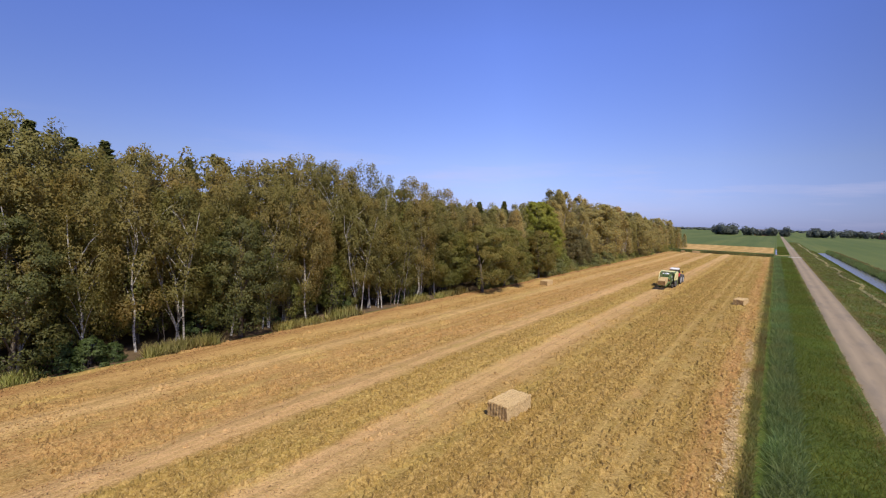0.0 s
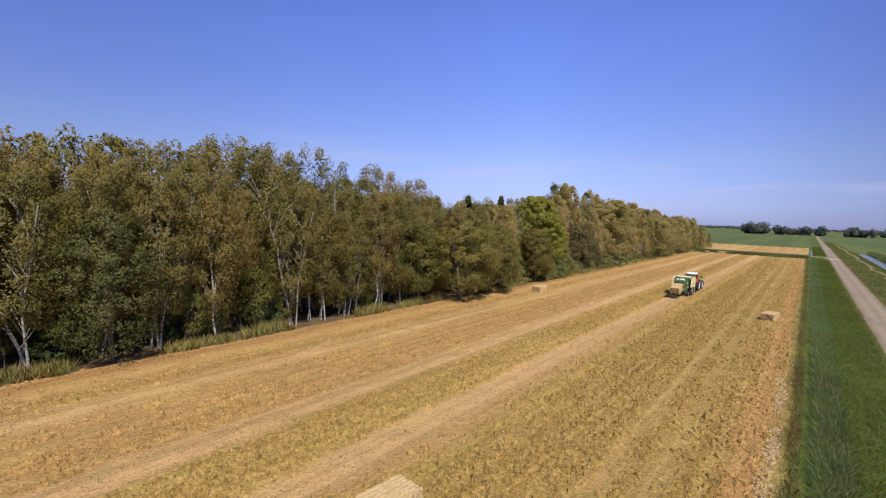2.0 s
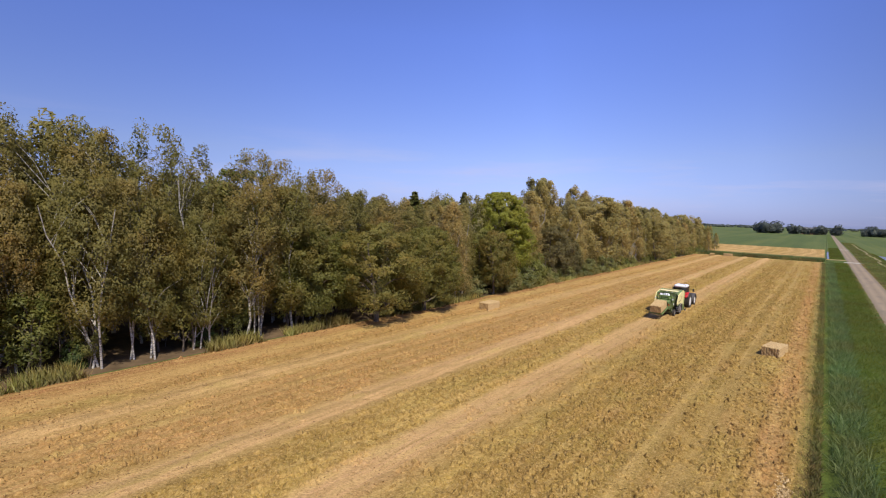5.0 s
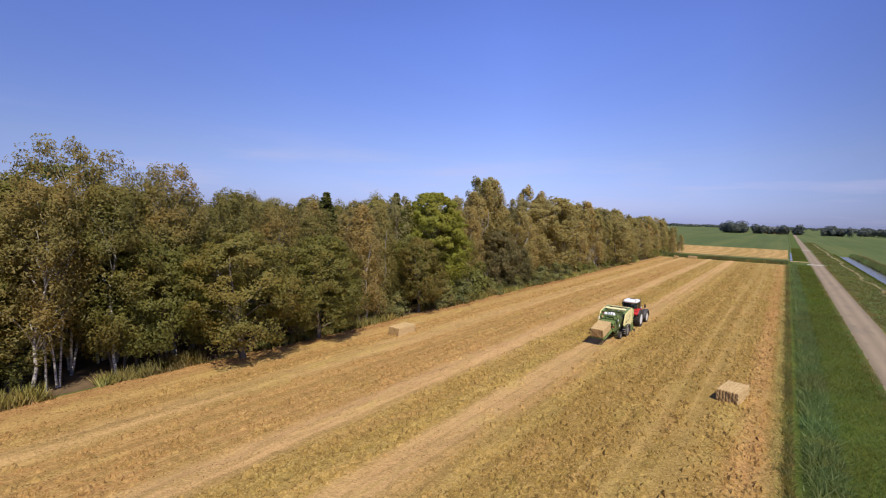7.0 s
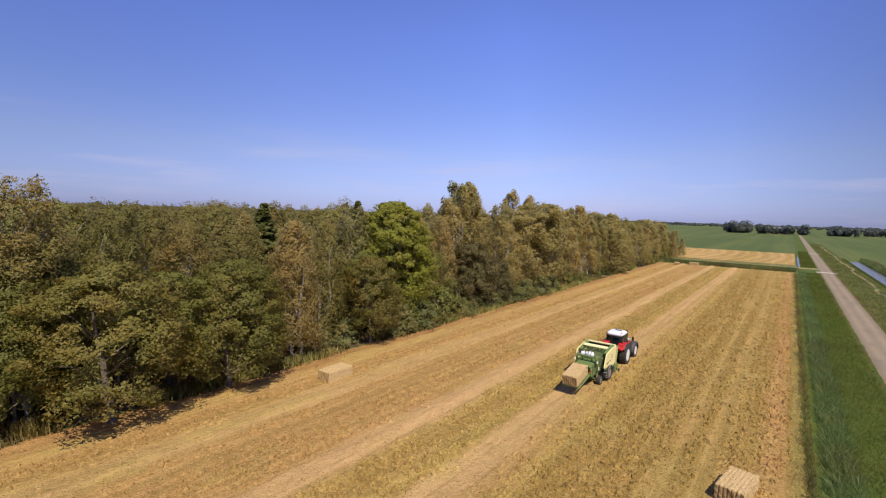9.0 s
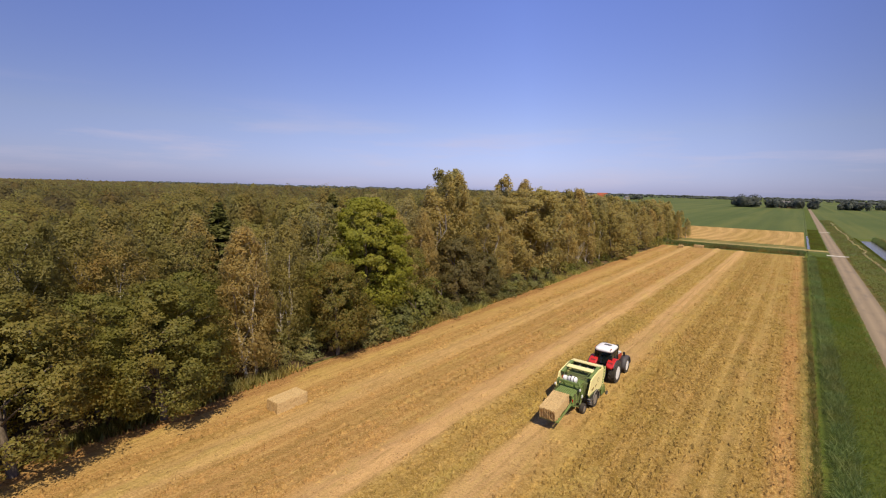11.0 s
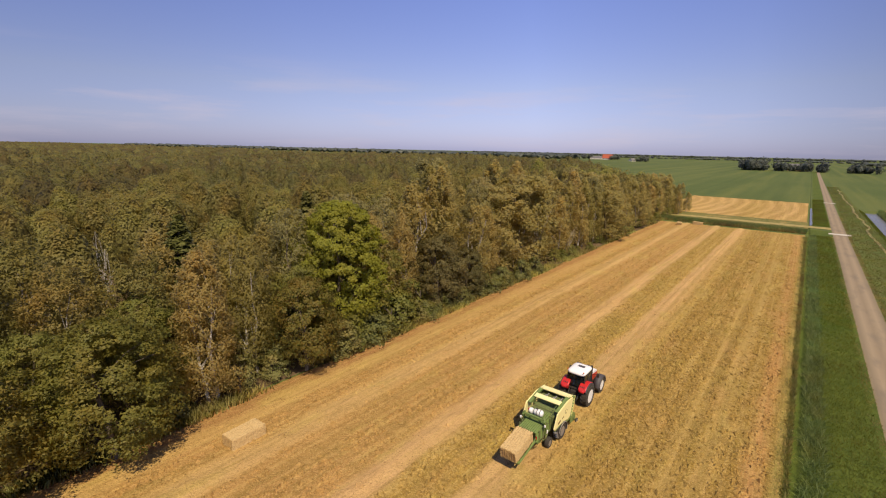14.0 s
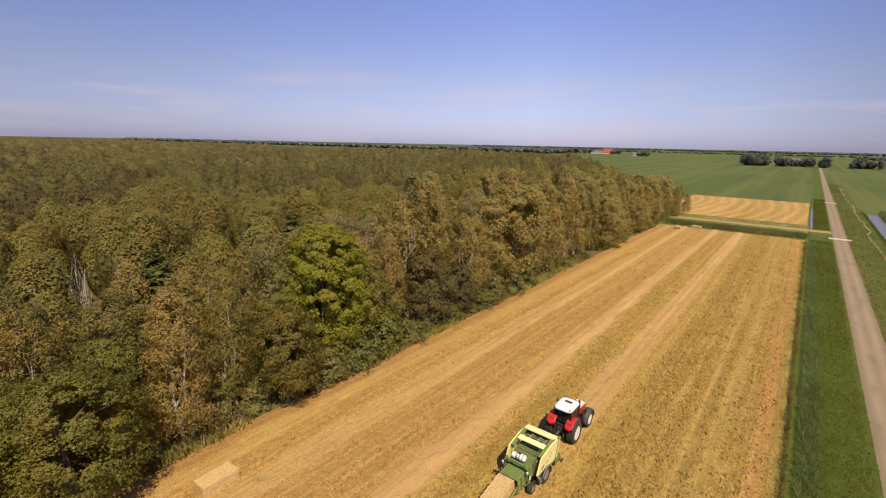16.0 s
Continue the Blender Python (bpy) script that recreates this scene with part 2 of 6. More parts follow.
    c = mixed(nt, c, (0.64, 0.43, 0.18), remap(nt, grit.outputs[0], 0.46, 0.37, 0, 0.42))
    nt.links.new(c, b.inputs["Base Color"])
    both = nt.nodes.new("ShaderNodeMath")
    both.operation = "MULTIPLY_ADD"
    nt.links.new(clump.outputs[0], both.inputs[0])
    nt.links.new(rough, both.inputs[1])
    nt.links.new(fine.outputs[0], both.inputs[2])
    bumped(nt, b, both.outputs[0], 0.9, 0.13)
    return mat


def straw_material(name, base, dark, light):
    mat, nt, b = blank(name, 0.85, 0, 0.2)
    geo = nt.nodes.new("ShaderNodeNewGeometry")
    c = mixed(nt, base, light, geo.outputs["Random Per Island"])
    n = noise_node(nt, 9, 5, 0.75)
    c = mixed(nt, c, dark, remap(nt, n.outputs[0], 0.5, 0.75, 0, 0.8))
    nt.links.new(c, b.inputs["Base Color"])
    bumped(nt, b, n.outputs[0], 0.6, 0.05)
    return mat


def litter_material():
    mat, nt, b = blank("straw_litter", 0.9, 0, 0.15)
    c = straw_lanes(nt)[0]
    geo = nt.nodes.new("ShaderNodeNewGeometry")
    hsv = nt.nodes.new("ShaderNodeHueSaturation")
    nt.links.new(c, hsv.inputs["Color"])
    nt.links.new(remap(nt, geo.outputs["Random Per Island"], 0, 1, 0.35, 0.95), hsv.inputs["Value"])
    nt.links.new(hsv.outputs[0], b.inputs["Base Color"])
    return mat


def meadow_material():
    mat, nt, b = blank("meadow", 0.9, 0, 0.15)
    pos = nt.nodes.new("ShaderNodeNewGeometry").outputs["Position"]
    big = noise_node(nt, 0.013, 4, 0.6, (1, 0.35, 1), pos)
    mid = noise_node(nt, 0.35, 5, 0.65, (1, 0.4, 1), pos)
    fine = noise_node(nt, 5, 4, 0.7, source=pos)
    c = mixed(nt, (0.072, 0.102, 0.026), (0.112, 0.132, 0.036), remap(nt, big.outputs[0], 0.35, 0.65))
    stripe = noise_node(nt, 0.09, 3, 0.6, (1, 0.02, 1), pos)
    c = mixed(nt, c, (0.06, 0.085, 0.022), remap(nt, stripe.outputs[0], 0.5, 0.68, 0, 0.7))
    c = mixed(nt, c, (0.135, 0.145, 0.038), remap(nt, stripe.outputs[0], 0.5, 0.36, 0, 0.7))
    c = mixed(nt, c, (0.135, 0.135, 0.03), remap(nt, mid.outputs[0], 0.5, 0.75, 0, 0.5))
    c = mixed(nt, c, (0.04, 0.075, 0.018), remap(nt, fine.outputs[0], 0.48, 0.75, 0, 0.7))
    nt.links.new(c, b.inputs["Base Color"])
    bumped(nt, b, fine.outputs[0], 0.6, 0.08)
    return mat


def lush_material(name, c1, c2, dark):
    """Standing grass seen as a sward: broad tone, tufts and fine relief."""
    mat, nt, b = blank(name, 0.9, 0, 0.12)
    pos = nt.nodes.new("ShaderNodeNewGeometry").outputs["Position"]
    wide, mid, fine = noise_node(nt, 0.22, 4, 0.6, (1, 0.45, 1), pos), noise_node(nt, 1.6, 5, 0.7, (1, 0.7, 1), pos), noise_node(nt, 9, 4, 0.7, source=pos)
    c = mixed(nt, c1, c2, remap(nt, wide.outputs[0], 0.35, 0.65))
    c = mixed(nt, c, dark, remap(nt, mid.outputs[0], 0.47, 0.64, 0, 0.7))
    c = mixed(nt, c, dark, remap(nt, fine.outputs[0], 0.46, 0.66, 0, 0.6))
    c = mixed(nt, c, tuple(v * k for v, k in zip(c2, (1.9, 1.35, 1.2))), remap(nt, wide.outputs[0], 0.60, 0.72, 0, 0.6))
    nt.links.new(c, b.inputs["Base Color"])
    bumped(nt, b, fine.outputs[0], 0.8, 0.12)
    return mat


def road_material():
    mat, nt, b = blank("asphalt", 0.9, 0, 0.3)
    pos = nt.nodes.new("ShaderNodeNewGeometry").outputs["Position"]
    sepn = nt.nodes.new("ShaderNodeSeparateXYZ")
    nt.links.new(pos, sepn.inputs[0])
    r = ramp(nt.nodes, [(0.0, (0.21, 0.165, 0.085)), (0.08, (0.205, 0.155, 0.095)), (0.27, (0.29, 0.217, 0.134)), (0.5, (0.225, 0.168, 0.103)), (0.73, (0.29, 0.217, 0.134)), (0.92, (0.205, 0.155, 0.095)), (1.0, (0.21, 0.165, 0.085))])
    nt.links.new(remap(nt, sepn.outputs[0], 7.35, 10.35), r.inputs[0])
    n, f = noise_node(nt, 0.7, 5, 0.6, (1, 0.25, 1), pos), noise_node(nt, 25, 3, 0.7, source=pos)
    c = mixed(nt, r.outputs[0], (0.095, 0.082, 0.07), remap(nt, n.outputs[0], 0.5, 0.75, 0, 0.5))
    c = mixed(nt, c, (0.24, 0.21, 0.18), remap(nt, f.outputs[0], 0.5, 0.8, 0, 0.35))
    nt.links.new(c, b.inputs["Base Color"])
    bumped(nt, b, f.outputs[0], 0.3, 0.01)
    return mat


def water_material():
    mat, nt, b = blank("canal_water", 0.2, 0, 0.3)
    b.inputs["Base Color"].default_value = (0.13, 0.12, 0.10, 1)
    n = noise_node(nt, 1.2, 3, 0.5, (1, 0.4, 1))
    bumped(nt, b, n.outputs[0], 0.12, 0.03)
    return mat


def bark_material(name, light, dark, white=False):
    mat, nt, b = blank(name, 0.85, 0, 0.2)
    src = nt.nodes.new("ShaderNodeTexCoord").outputs["Object"]
    n = noise_node(nt, 3.0, 5, 0.7, (1, 1, 3.0) if white else (4, 4, 0.6), src)
    c = mixed(nt, light, dark, remap(nt, n.outputs[0], 0.46 if white else 0.35, 0.62))
    nt.links.new(c, b.inputs["Base Color"])
    bumped(nt, b, n.outputs[0], 0.5, 0.03)
    return mat


M_STUBBLE_FAR = stubble_material("far_stubble", True)
M_STUBBLE, M_LITTER, M_MEADOW, M_ROAD, M_WATER = stubble_material(), litter_material(), meadow_material(), road_material(), water_material()
M_BIRCH = leafy("birch_leaves", (0.258, 0.23, 0.068), (0.35, 0.294, 0.093), glow=0.62, warm=0.5)
M_BROWNING = leafy("browning_birch_leaves", (0.43, 0.355, 0.128), (0.523, 0.422, 0.155), glow=0.7, warm=0.2)
M_GREYPOPLAR = leafy("grey_poplar_leaves", (0.34, 0.31, 0.128), (0.43, 0.38, 0.16), glow=0.68, warm=0.2)
M_FAROAK = leafy("brownish_oak_leaves", (0.372, 0.325, 0.113), (0.47, 0.396, 0.142), glow=0.68, warm=0.3)
M_TALLGRASS = leafy("tall_grass_blades", (0.30, 0.31, 0.075), (0.50, 0.44, 0.155), seed_obj=False)
M_SHRUB = leafy("shrub_leaves", (0.23, 0.245, 0.08), (0.34, 0.33, 0.125))
M_RUST = leafy("rusty_oak_leaves", (0.20, 0.21, 0.047), (0.325, 0.235, 0.064), warm=0.5)
M_TIPPED = leafy("oak_leaves_with_brown_tips", (0.214, 0.215, 0.051), (0.325, 0.288, 0.071), glow=0.62, warm=0.5)
M_DARKOAK = leafy("dark_oak_leaves", (0.15, 0.14, 0.05), (0.215, 0.185, 0.068), warm=0.3)
M_GREENOAK = leafy("green_oak_leaves", (0.13, 0.145, 0.042), (0.21, 0.20, 0.06), warm=0.45)
M_BRAMBLE = leafy("bramble_leaves", (0.085, 0.13, 0.04), (0.14, 0.185, 0.055), warm=0.1)
M_OAK = leafy("oak_leaves", (0.20, 0.214, 0.052), (0.298, 0.292, 0.076))
M_MAPLE = leafy("maple_leaves", (0.31, 0.33, 0.052), (0.42, 0.422, 0.074), hue=0.5, glow=0.7, warm=0.2)
M_ASPEN = leafy("poplar_leaves", (0.225, 0.205, 0.062), (0.33, 0.28, 0.085))
M_SPRUCE = leafy("spruce_needles", (0.15, 0.155, 0.045), (0.21, 0.205, 0.058), glow=0.45, warm=0.1)
M_CANOPY = leafy("wood_leaves", (0.298, 0.28, 0.076), (0.353, 0.32, 0.092), seed_obj=False, trees=True)
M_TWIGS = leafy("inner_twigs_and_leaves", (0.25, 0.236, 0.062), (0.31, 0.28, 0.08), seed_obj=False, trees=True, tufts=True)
# Darker than the near canopy: shaded sides of far crowns put into the colour.
M_WOODFAR = leafy("far_canopy_leaves_with_shade", (0.20, 0.182, 0.062), (0.27, 0.235, 0.08), seed_obj=False, trees=True, tufts=True)
# Greyish blue-green: the haze of distance is painted into this leaf colour.
M_HAZYWOOD = leafy("hazy_far_wood_leaves", (0.075, 0.093, 0.078), (0.105, 0.12, 0.095), glow=0.3, seed_obj=False)
M_REED = leafy("reed_blades", (0.105, 0.165, 0.042), (0.24, 0.29, 0.095), seed_obj=False)
M_GRASS = leafy("grass_blades", (0.102, 0.138, 0.016), (0.175, 0.198, 0.027), seed_obj=False)
M_EDGEGRASS = leafy("edge_grass_blades", (0.17, 0.18, 0.042), (0.27, 0.255, 0.075), seed_obj=False)
M_DRYGRASS = leafy("dry_grass_blades", (0.16, 0.17, 0.05), (0.38, 0.29, 0.11), seed_obj=False)
M_PALE = leafy("cut_reed", (0.52, 0.47, 0.24), (0.68, 0.61, 0.33), seed_obj=False)
M_WHITEBARK = bark_material("birch_bark", (0.50, 0.46, 0.40), (0.09, 0.075, 0.06), True)
M_BARK = bark_material("brown_bark", (0.20, 0.16, 0.12), (0.07, 0.056, 0.043))
M_FLOOR = surface("leaf_litter", (0.16, 0.108, 0.06), 0.95, vary=0.5, scale=0.7, bump=0.5, spec=0.1)
M_PALESTRAW = straw_material("pale_straw", (0.50, 0.35, 0.16), (0.32, 0.21, 0.09), (0.62, 0.455, 0.235))
M_STRAW = straw_material("bale_straw", (0.42, 0.275, 0.118), (0.13, 0.075, 0.03), (0.57, 0.40, 0.19))


# ---- mesh helpers ----
def mesh_from(name, verts, faces, material=None, smooth=False, normals=None, tone=None):
    """A mesh from an array of places and an array of faces with the same number of corners; normals round off clumps of leaves, tone tells trees apart."""
    verts, faces = np.asarray(verts, np.float32), np.asarray(faces, np.int32)
    me = bpy.data.meshes.new(name)
    me.vertices.add(len(verts))
    me.vertices.foreach_set("co", verts.ravel())
    k = faces.shape[1]
    me.loops.add(faces.size)
    me.loops.foreach_set("vertex_index", faces.ravel())
    me.polygons.add(len(faces))
    me.polygons.foreach_set("loop_start", np.arange(0, faces.size, k, dtype=np.int32))
    me.polygons.foreach_set("use_smooth", np.full(len(faces), smooth))
    me.update(calc_edges=True)
    if tone is not None:
        me.attributes.new("tone", "FLOAT", "POINT").data.foreach_set("value", np.asarray(tone, np.float32))
    if normals is not None:
        me.polygons.foreach_set("use_smooth", np.full(len(faces), True))
        me.normals_split_custom_set_from_vertices(np.asarray(normals, np.float32))
    if material:
        me.materials.append(material)
    return me


def unit(v):
    return v / (np.linalg.norm(v, axis=-1, keepdims=True) + 1e-9)


def grid(name, xs, ys, height, material, smooth=True):
    """A sheet over xs and ys with the height height(X, Y)."""
    X, Y = np.meshgrid(xs, ys)
    V = np.stack([X, Y, height(X, Y)], -1).reshape(-1, 3)
    nx, ny = len(xs), len(ys)
    a = (np.arange(ny - 1)[:, None] * nx + np.arange(nx - 1)).ravel()
    return mesh_from(name, V, np.stack([a, a + 1, a + nx + 1, a + nx], 1), material, smooth)


def soft_noise(X, Y, scale, seed):
    """Smooth value noise in 0..1."""
    rs = np.random.RandomState(seed)
    table = rs.rand(256, 256)
    x, y = np.asarray(X) / scale, np.asarray(Y) / scale
    i, j = np.floor(x).astype(int), np.floor(y).astype(int)
    u, v = x - i, y - j
    u, v = u * u * (3 - 2 * u), v * v * (3 - 2 * v)
    g = lambda a, b: table[a % 256, b % 256]
    return (g(i, j) * (1 - u) + g(i + 1, j) * u) * (1 - v) + (g(i, j + 1) * (1 - u) + g(i + 1, j + 1) * u) * v


def cards(rs, centres, size, lie=0.0, slim=0.5, out=None, tilt=0.6, hang=0.0):
    """One small three-cornered leaf at each centre, turned at random; lie: how flat they lie (0 to 1); out: the way that they roughly face."""
    n = len(centres)
    size = size * rs.uniform(0.6, 1.3, (n, 1)) * np.ones((n, 1))
    a = rs.normal(size=(n, 3)) * (1, 1, 1 - lie)
    a /= np.linalg.norm(a, axis=1, keepdims=True)
    b = np.cross(a, rs.normal(size=(n, 3)))
    b[:, 2] *= 1 - lie
    b /= np.linalg.norm(b, axis=1, keepdims=True) + 1e-9
    if out is not None:
        k = out + tilt * rs.normal(size=(n, 3))
        k /= np.linalg.norm(k, axis=1, keepdims=True) + 1e-9
        a = rs.normal(size=(n, 3)) - (0, 0, hang)
        a -= k * (a * k).sum(1, keepdims=True)
        a /= np.linalg.norm(a, axis=1, keepdims=True) + 1e-9
        b = np.cross(k, a)
        b /= np.linalg.norm(b, axis=1, keepdims=True) + 1e-9
    V = np.stack([centres + a * size, centres - 0.5 * a * size + slim * b * size, centres - 0.5 * a * size - slim * b * size], 1)
    return V.reshape(-1, 3), np.arange(3 * n).reshape(-1, 3)


def blades(rs, xy, height, width, lean=0.35, z=0.0):
    """Upright blades of grass or reed at each place."""
    n = len(xy)
    h = height * rs.uniform(0.5, 1.25, n)
    ang = rs.uniform(0, 2 * np.pi, n)
    w = width * rs.uniform(0.6, 1.3, n)
    base = np.column_stack([xy, np.full(n, z) if np.isscalar(z) else z])
    d = np.column_stack([np.cos(ang), np.sin(ang), np.zeros(n)]) * w[:, None]
    tip = base + np.column_stack([rs.normal(0, lean, n) * h, rs.normal(0, lean, n) * h, h])
    V = np.stack([base - d, base + d, tip], 1)
    return V.reshape(-1, 3), np.arange(3 * n).reshape(-1, 3)


def tube(points, radii, sides=7):
    """A tapered tube along points."""
    P = np.asarray(points, float)
    R = np.asarray(radii, float)
    V, F = [], []
    for k, p in enumerate(P):
        d = P[min(k + 1, len(P) - 1)] - P[max(k - 1, 0)]
        d = d / (np.linalg.norm(d) + 1e-9)
        u = np.cross(d, (0.31, 0.95, 0.07))
        u /= np.linalg.norm(u) + 1e-9
        w = np.cross(d, u)
        ang = np.linspace(0, 2 * np.pi, sides, endpoint=False)
        V.append(p + R[k] * (np.cos(ang)[:, None] * u + np.sin(ang)[:, None] * w))
    V = np.concatenate(V)
    for k in range(len(P) - 1):
        for s in range(sides):
            t = (s + 1) % sides
            F.append((k * sides + s, k * sides + t, (k + 1) * sides + t, (k + 1) * sides + s))
    return V, np.array(F)


def joined(parts):
    V, F, n = [], [], 0
    for v, f in parts:
        V.append(v)
        F.append(f + n)
        n += len(v)
    return np.concatenate(V), np.concatenate(F)


def part(name, me, parent, label=""):
    ob = new(name, me)
    ob.parent = parent
    return tagged(ob, label)


def stuff(name, me, label, category):
    return tagged(new(name, me), label, category, kind="stuff")


def setting(name, me, label, category):
    return tagged(new(name, me), label, category, kind="structure")


# ---- ground, road and water ----
prof_x = np.array([-6000, -600, -200, -33, 2.12, 2.3, 2.55, 2.7, 7.0, 10.7, 14, 17.6, 18.5, 18.9, 21.9, 22.4, 23.4, 60, 300, 6000.0])
prof_z = np.array([0, 0, 0, 0, 0, -0.12, -0.12, 0.02, 0.03, 0.03, 0, -0.08, -0.6, -1.2, -1.2, -0.6, 0.05, 0, 0, 0.0])
setting("ground", grid("ground", prof_x, np.array([-1200, -60, 0, 60, 120, 200, 284, 290, 800, 2000, 4900.0]), lambda X, Y: np.interp(X, prof_x, prof_z) * np.where((X > 16) & (Y > 287), 0, 1), M_MEADOW, False),
        "flat green meadow land reaching the horizon", "ground")


def field_height(X, Y):
    z = 0.012 + 0.09 * soft_noise(X, Y, 0.55, 3) ** 1.5 + 0.07 * soft_noise(X * 1.0, Y * 0.7, 0.8, 4) + 0.04 * soft_noise(X, Y * 0.2, 1.3, 5)
    for c in SWATHS:
        ahead = 1.0 if c != SWATHS[-1] else np.clip((Y - 88) / 3, 0, 1)
        z = z + ahead * 0.13 * np.exp(-((X - c) / 0.75) ** 2) * (0.5 + soft_noise(X * 2, Y, 0.8, 7))
    edge = np.clip(np.minimum(X - FIELD_X0, FIELD_X1 - X) / 0.4, 0, 1)
    return 0.004 + z * edge


setting("stubble_field", grid("stubble_field", np.arange(FIELD_X0, FIELD_X1 + 0.01, 0.29), np.concatenate([np.arange(FIELD_Y0, 0, 2.0), np.arange(0, 120, 0.33), np.arange(120, FIELD_Y1 + 0.1, 0.9)]), field_height, M_STUBBLE),
        "mown straw field with tan, pink and olive lanes", "field")
setting("far_stubble_field", grid("far_stubble_field", np.linspace(-42, 2.0, 60), np.linspace(233, 306, 70), lambda X, Y: 0.03 + 0.06 * soft_noise(X, Y, 1.5, 9), M_STUBBLE_FAR),
        "second mown straw field beyond the ditch", "field")
setting("road", grid("road", np.linspace(7.35, 10.35, 7), np.arange(-80, 842, 6.0), lambda X, Y: 0.055 + 0.03 * (1 - ((X - 8.85) / 1.5) ** 2), M_ROAD),
        "narrow grey asphalt farm road with paler wheel tracks", "road")
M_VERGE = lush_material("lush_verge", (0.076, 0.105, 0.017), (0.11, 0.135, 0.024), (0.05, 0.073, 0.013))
M_ROUGHGRASS = lush_material("rough_grass", (0.15, 0.145, 0.04), (0.25, 0.21, 0.07), (0.075, 0.085, 0.025))
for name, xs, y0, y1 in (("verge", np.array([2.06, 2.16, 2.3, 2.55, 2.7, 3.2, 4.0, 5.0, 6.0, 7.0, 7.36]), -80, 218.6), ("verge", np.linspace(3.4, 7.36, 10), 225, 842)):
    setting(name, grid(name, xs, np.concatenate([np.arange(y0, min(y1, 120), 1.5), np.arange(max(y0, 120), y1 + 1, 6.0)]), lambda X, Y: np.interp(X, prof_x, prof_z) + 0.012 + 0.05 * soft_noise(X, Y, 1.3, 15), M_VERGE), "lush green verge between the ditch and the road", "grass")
setting("rough_strip", grid("rough_strip", np.linspace(-38, 2.3, 60), np.linspace(211, 233.5, 20), lambda X, Y: 0.012 + 0.05 * soft_noise(X, Y, 1.5, 16), M_ROUGHGRASS), "olive rough grass strip behind the cross ditch", "grass")
setting("canal_water", grid("canal_water", np.array([18.4, 22.6]), np.array([-80, 288.0]), lambda X, Y: -0.62 + 0 * X, M_WATER),
        "still canal water reflecting the sky", "water")
setting("side_ditch_water", grid("side_ditch_water", np.array([2.6, 3.3]), np.array([226, 283.0]), lambda X, Y: 0.035 + 0 * X, M_WATER),
        "narrow straight ditch full of water", "water")
setting("forest_floor", grid("forest_floor", np.array([-480, -200, -60, -32.6]), np.array([-80, 0, 120, 236.0]), lambda X, Y: 0.008 + 0 * X, M_FLOOR),
        "dark shaded woodland soil under the trees", "ground")

rs = np.random.RandomState(5)
n = 90000
xy = np.column_stack([rs.uniform(FIELD_X0 + 0.2, FIELD_X1 - 0.1, n), 4 + 116 * rs.rand(n) ** 1.25])
keep = soft_noise(xy[:, 0], xy[:, 1], 0.8, 21) + 0.4 * rs.rand(n) > 0.62
xy = xy[keep]
V, F = cards(rs, np.column_stack([xy, field_height(xy[:, 0], xy[:, 1]) + 0.02]), 0.075, lie=0.45, slim=0.35)
stuff("straw_litter", mesh_from("straw_litter", V, F, M_LITTER), "loose clumps of straw and stubble on the field", "straw")
# a ragged pale strip of bleached straw along the field edge
n = 9000
xy = np.column_stack([rs.normal(1.1, 0.13, n), rs.uniform(19, 50, n)])
xy[:, 0] += 0.2 * (soft_noise(xy[:, 1], 0 * xy[:, 1], 4, 31) - 0.5)
xy = xy[soft_noise(xy[:, 0], xy[:, 1], 1.6, 33) + 0.4 * rs.rand(n) > 0.55]
V, F = cards(rs, np.column_stack([xy, field_height(xy[:, 0], xy[:, 1]) + 0.03]), 0.085, lie=0.45, slim=0.35)
stuff("bleached_straw", mesh_from("bleached_straw", V, F, M_PALESTRAW), "pale bleached straw strewn along the field edge", "straw")
# curled clods of cut grass and straw, thickest in the rough lanes
n = 160000
xy = np.column_stack([rs.uniform(FIELD_X0 + 0.5, FIELD_X1 - 0.8, n), 5 + 195 * rs.rand(n) ** 1.45])
lane = np.interp(xy[:, 0], ROUGH_X, ROUGH_V)
xy = xy[(soft_noise(xy[:, 0], xy[:, 1], 1.1, 23) * 0.5 + 0.5 * rs.rand(n) < 0.62 * lane) & (rs.rand(n) > ((xy[:, 1] - 5) / 195) ** 3)]
n = len(xy)
OCT_V = np.array([(1, 0, 0.1), (0, 1, 0), (-1, 0, 0.1), (0, -1, 0), (0.2, 0.1, 1.0), (-0.35, -0.2, 0.8)])
OCT_F = np.array([(0, 1, 4), (1, 5, 4), (1, 2, 5), (2, 3, 5), (3, 4, 5), (3, 0, 4)])
size = rs.uniform(0.08, 0.24, (n, 1)) * np.ones((1, 3)) * np.column_stack([np.ones(n), rs.uniform(0.45, 0.9, n), rs.uniform(0.5, 0.9, n)])
turn = rs.uniform(0, 6.3, n)
V = OCT_V[None] * size[:, None] * (1 + rs.normal(0, 0.2, (n, 6, 1)))
c_, s_ = np.cos(turn)[:, None], np.sin(turn)[:, None]
V = np.stack([V[..., 0] * c_ - V[..., 1] * s_ + xy[:, :1], V[..., 0] * s_ + V[..., 1] * c_ + xy[:, 1:], V[..., 2] + field_height(xy[:, 0], xy[:, 1])[:, None] - 0.01], 2)
F = (OCT_F[None] + (np.arange(n) * 6)[:, None, None]).reshape(-1, 3)
stuff("straw_clods", mesh_from("straw_clods", V.reshape(-1, 3), F, M_STUBBLE), "curled clods of cut grass and straw on the field", "straw")


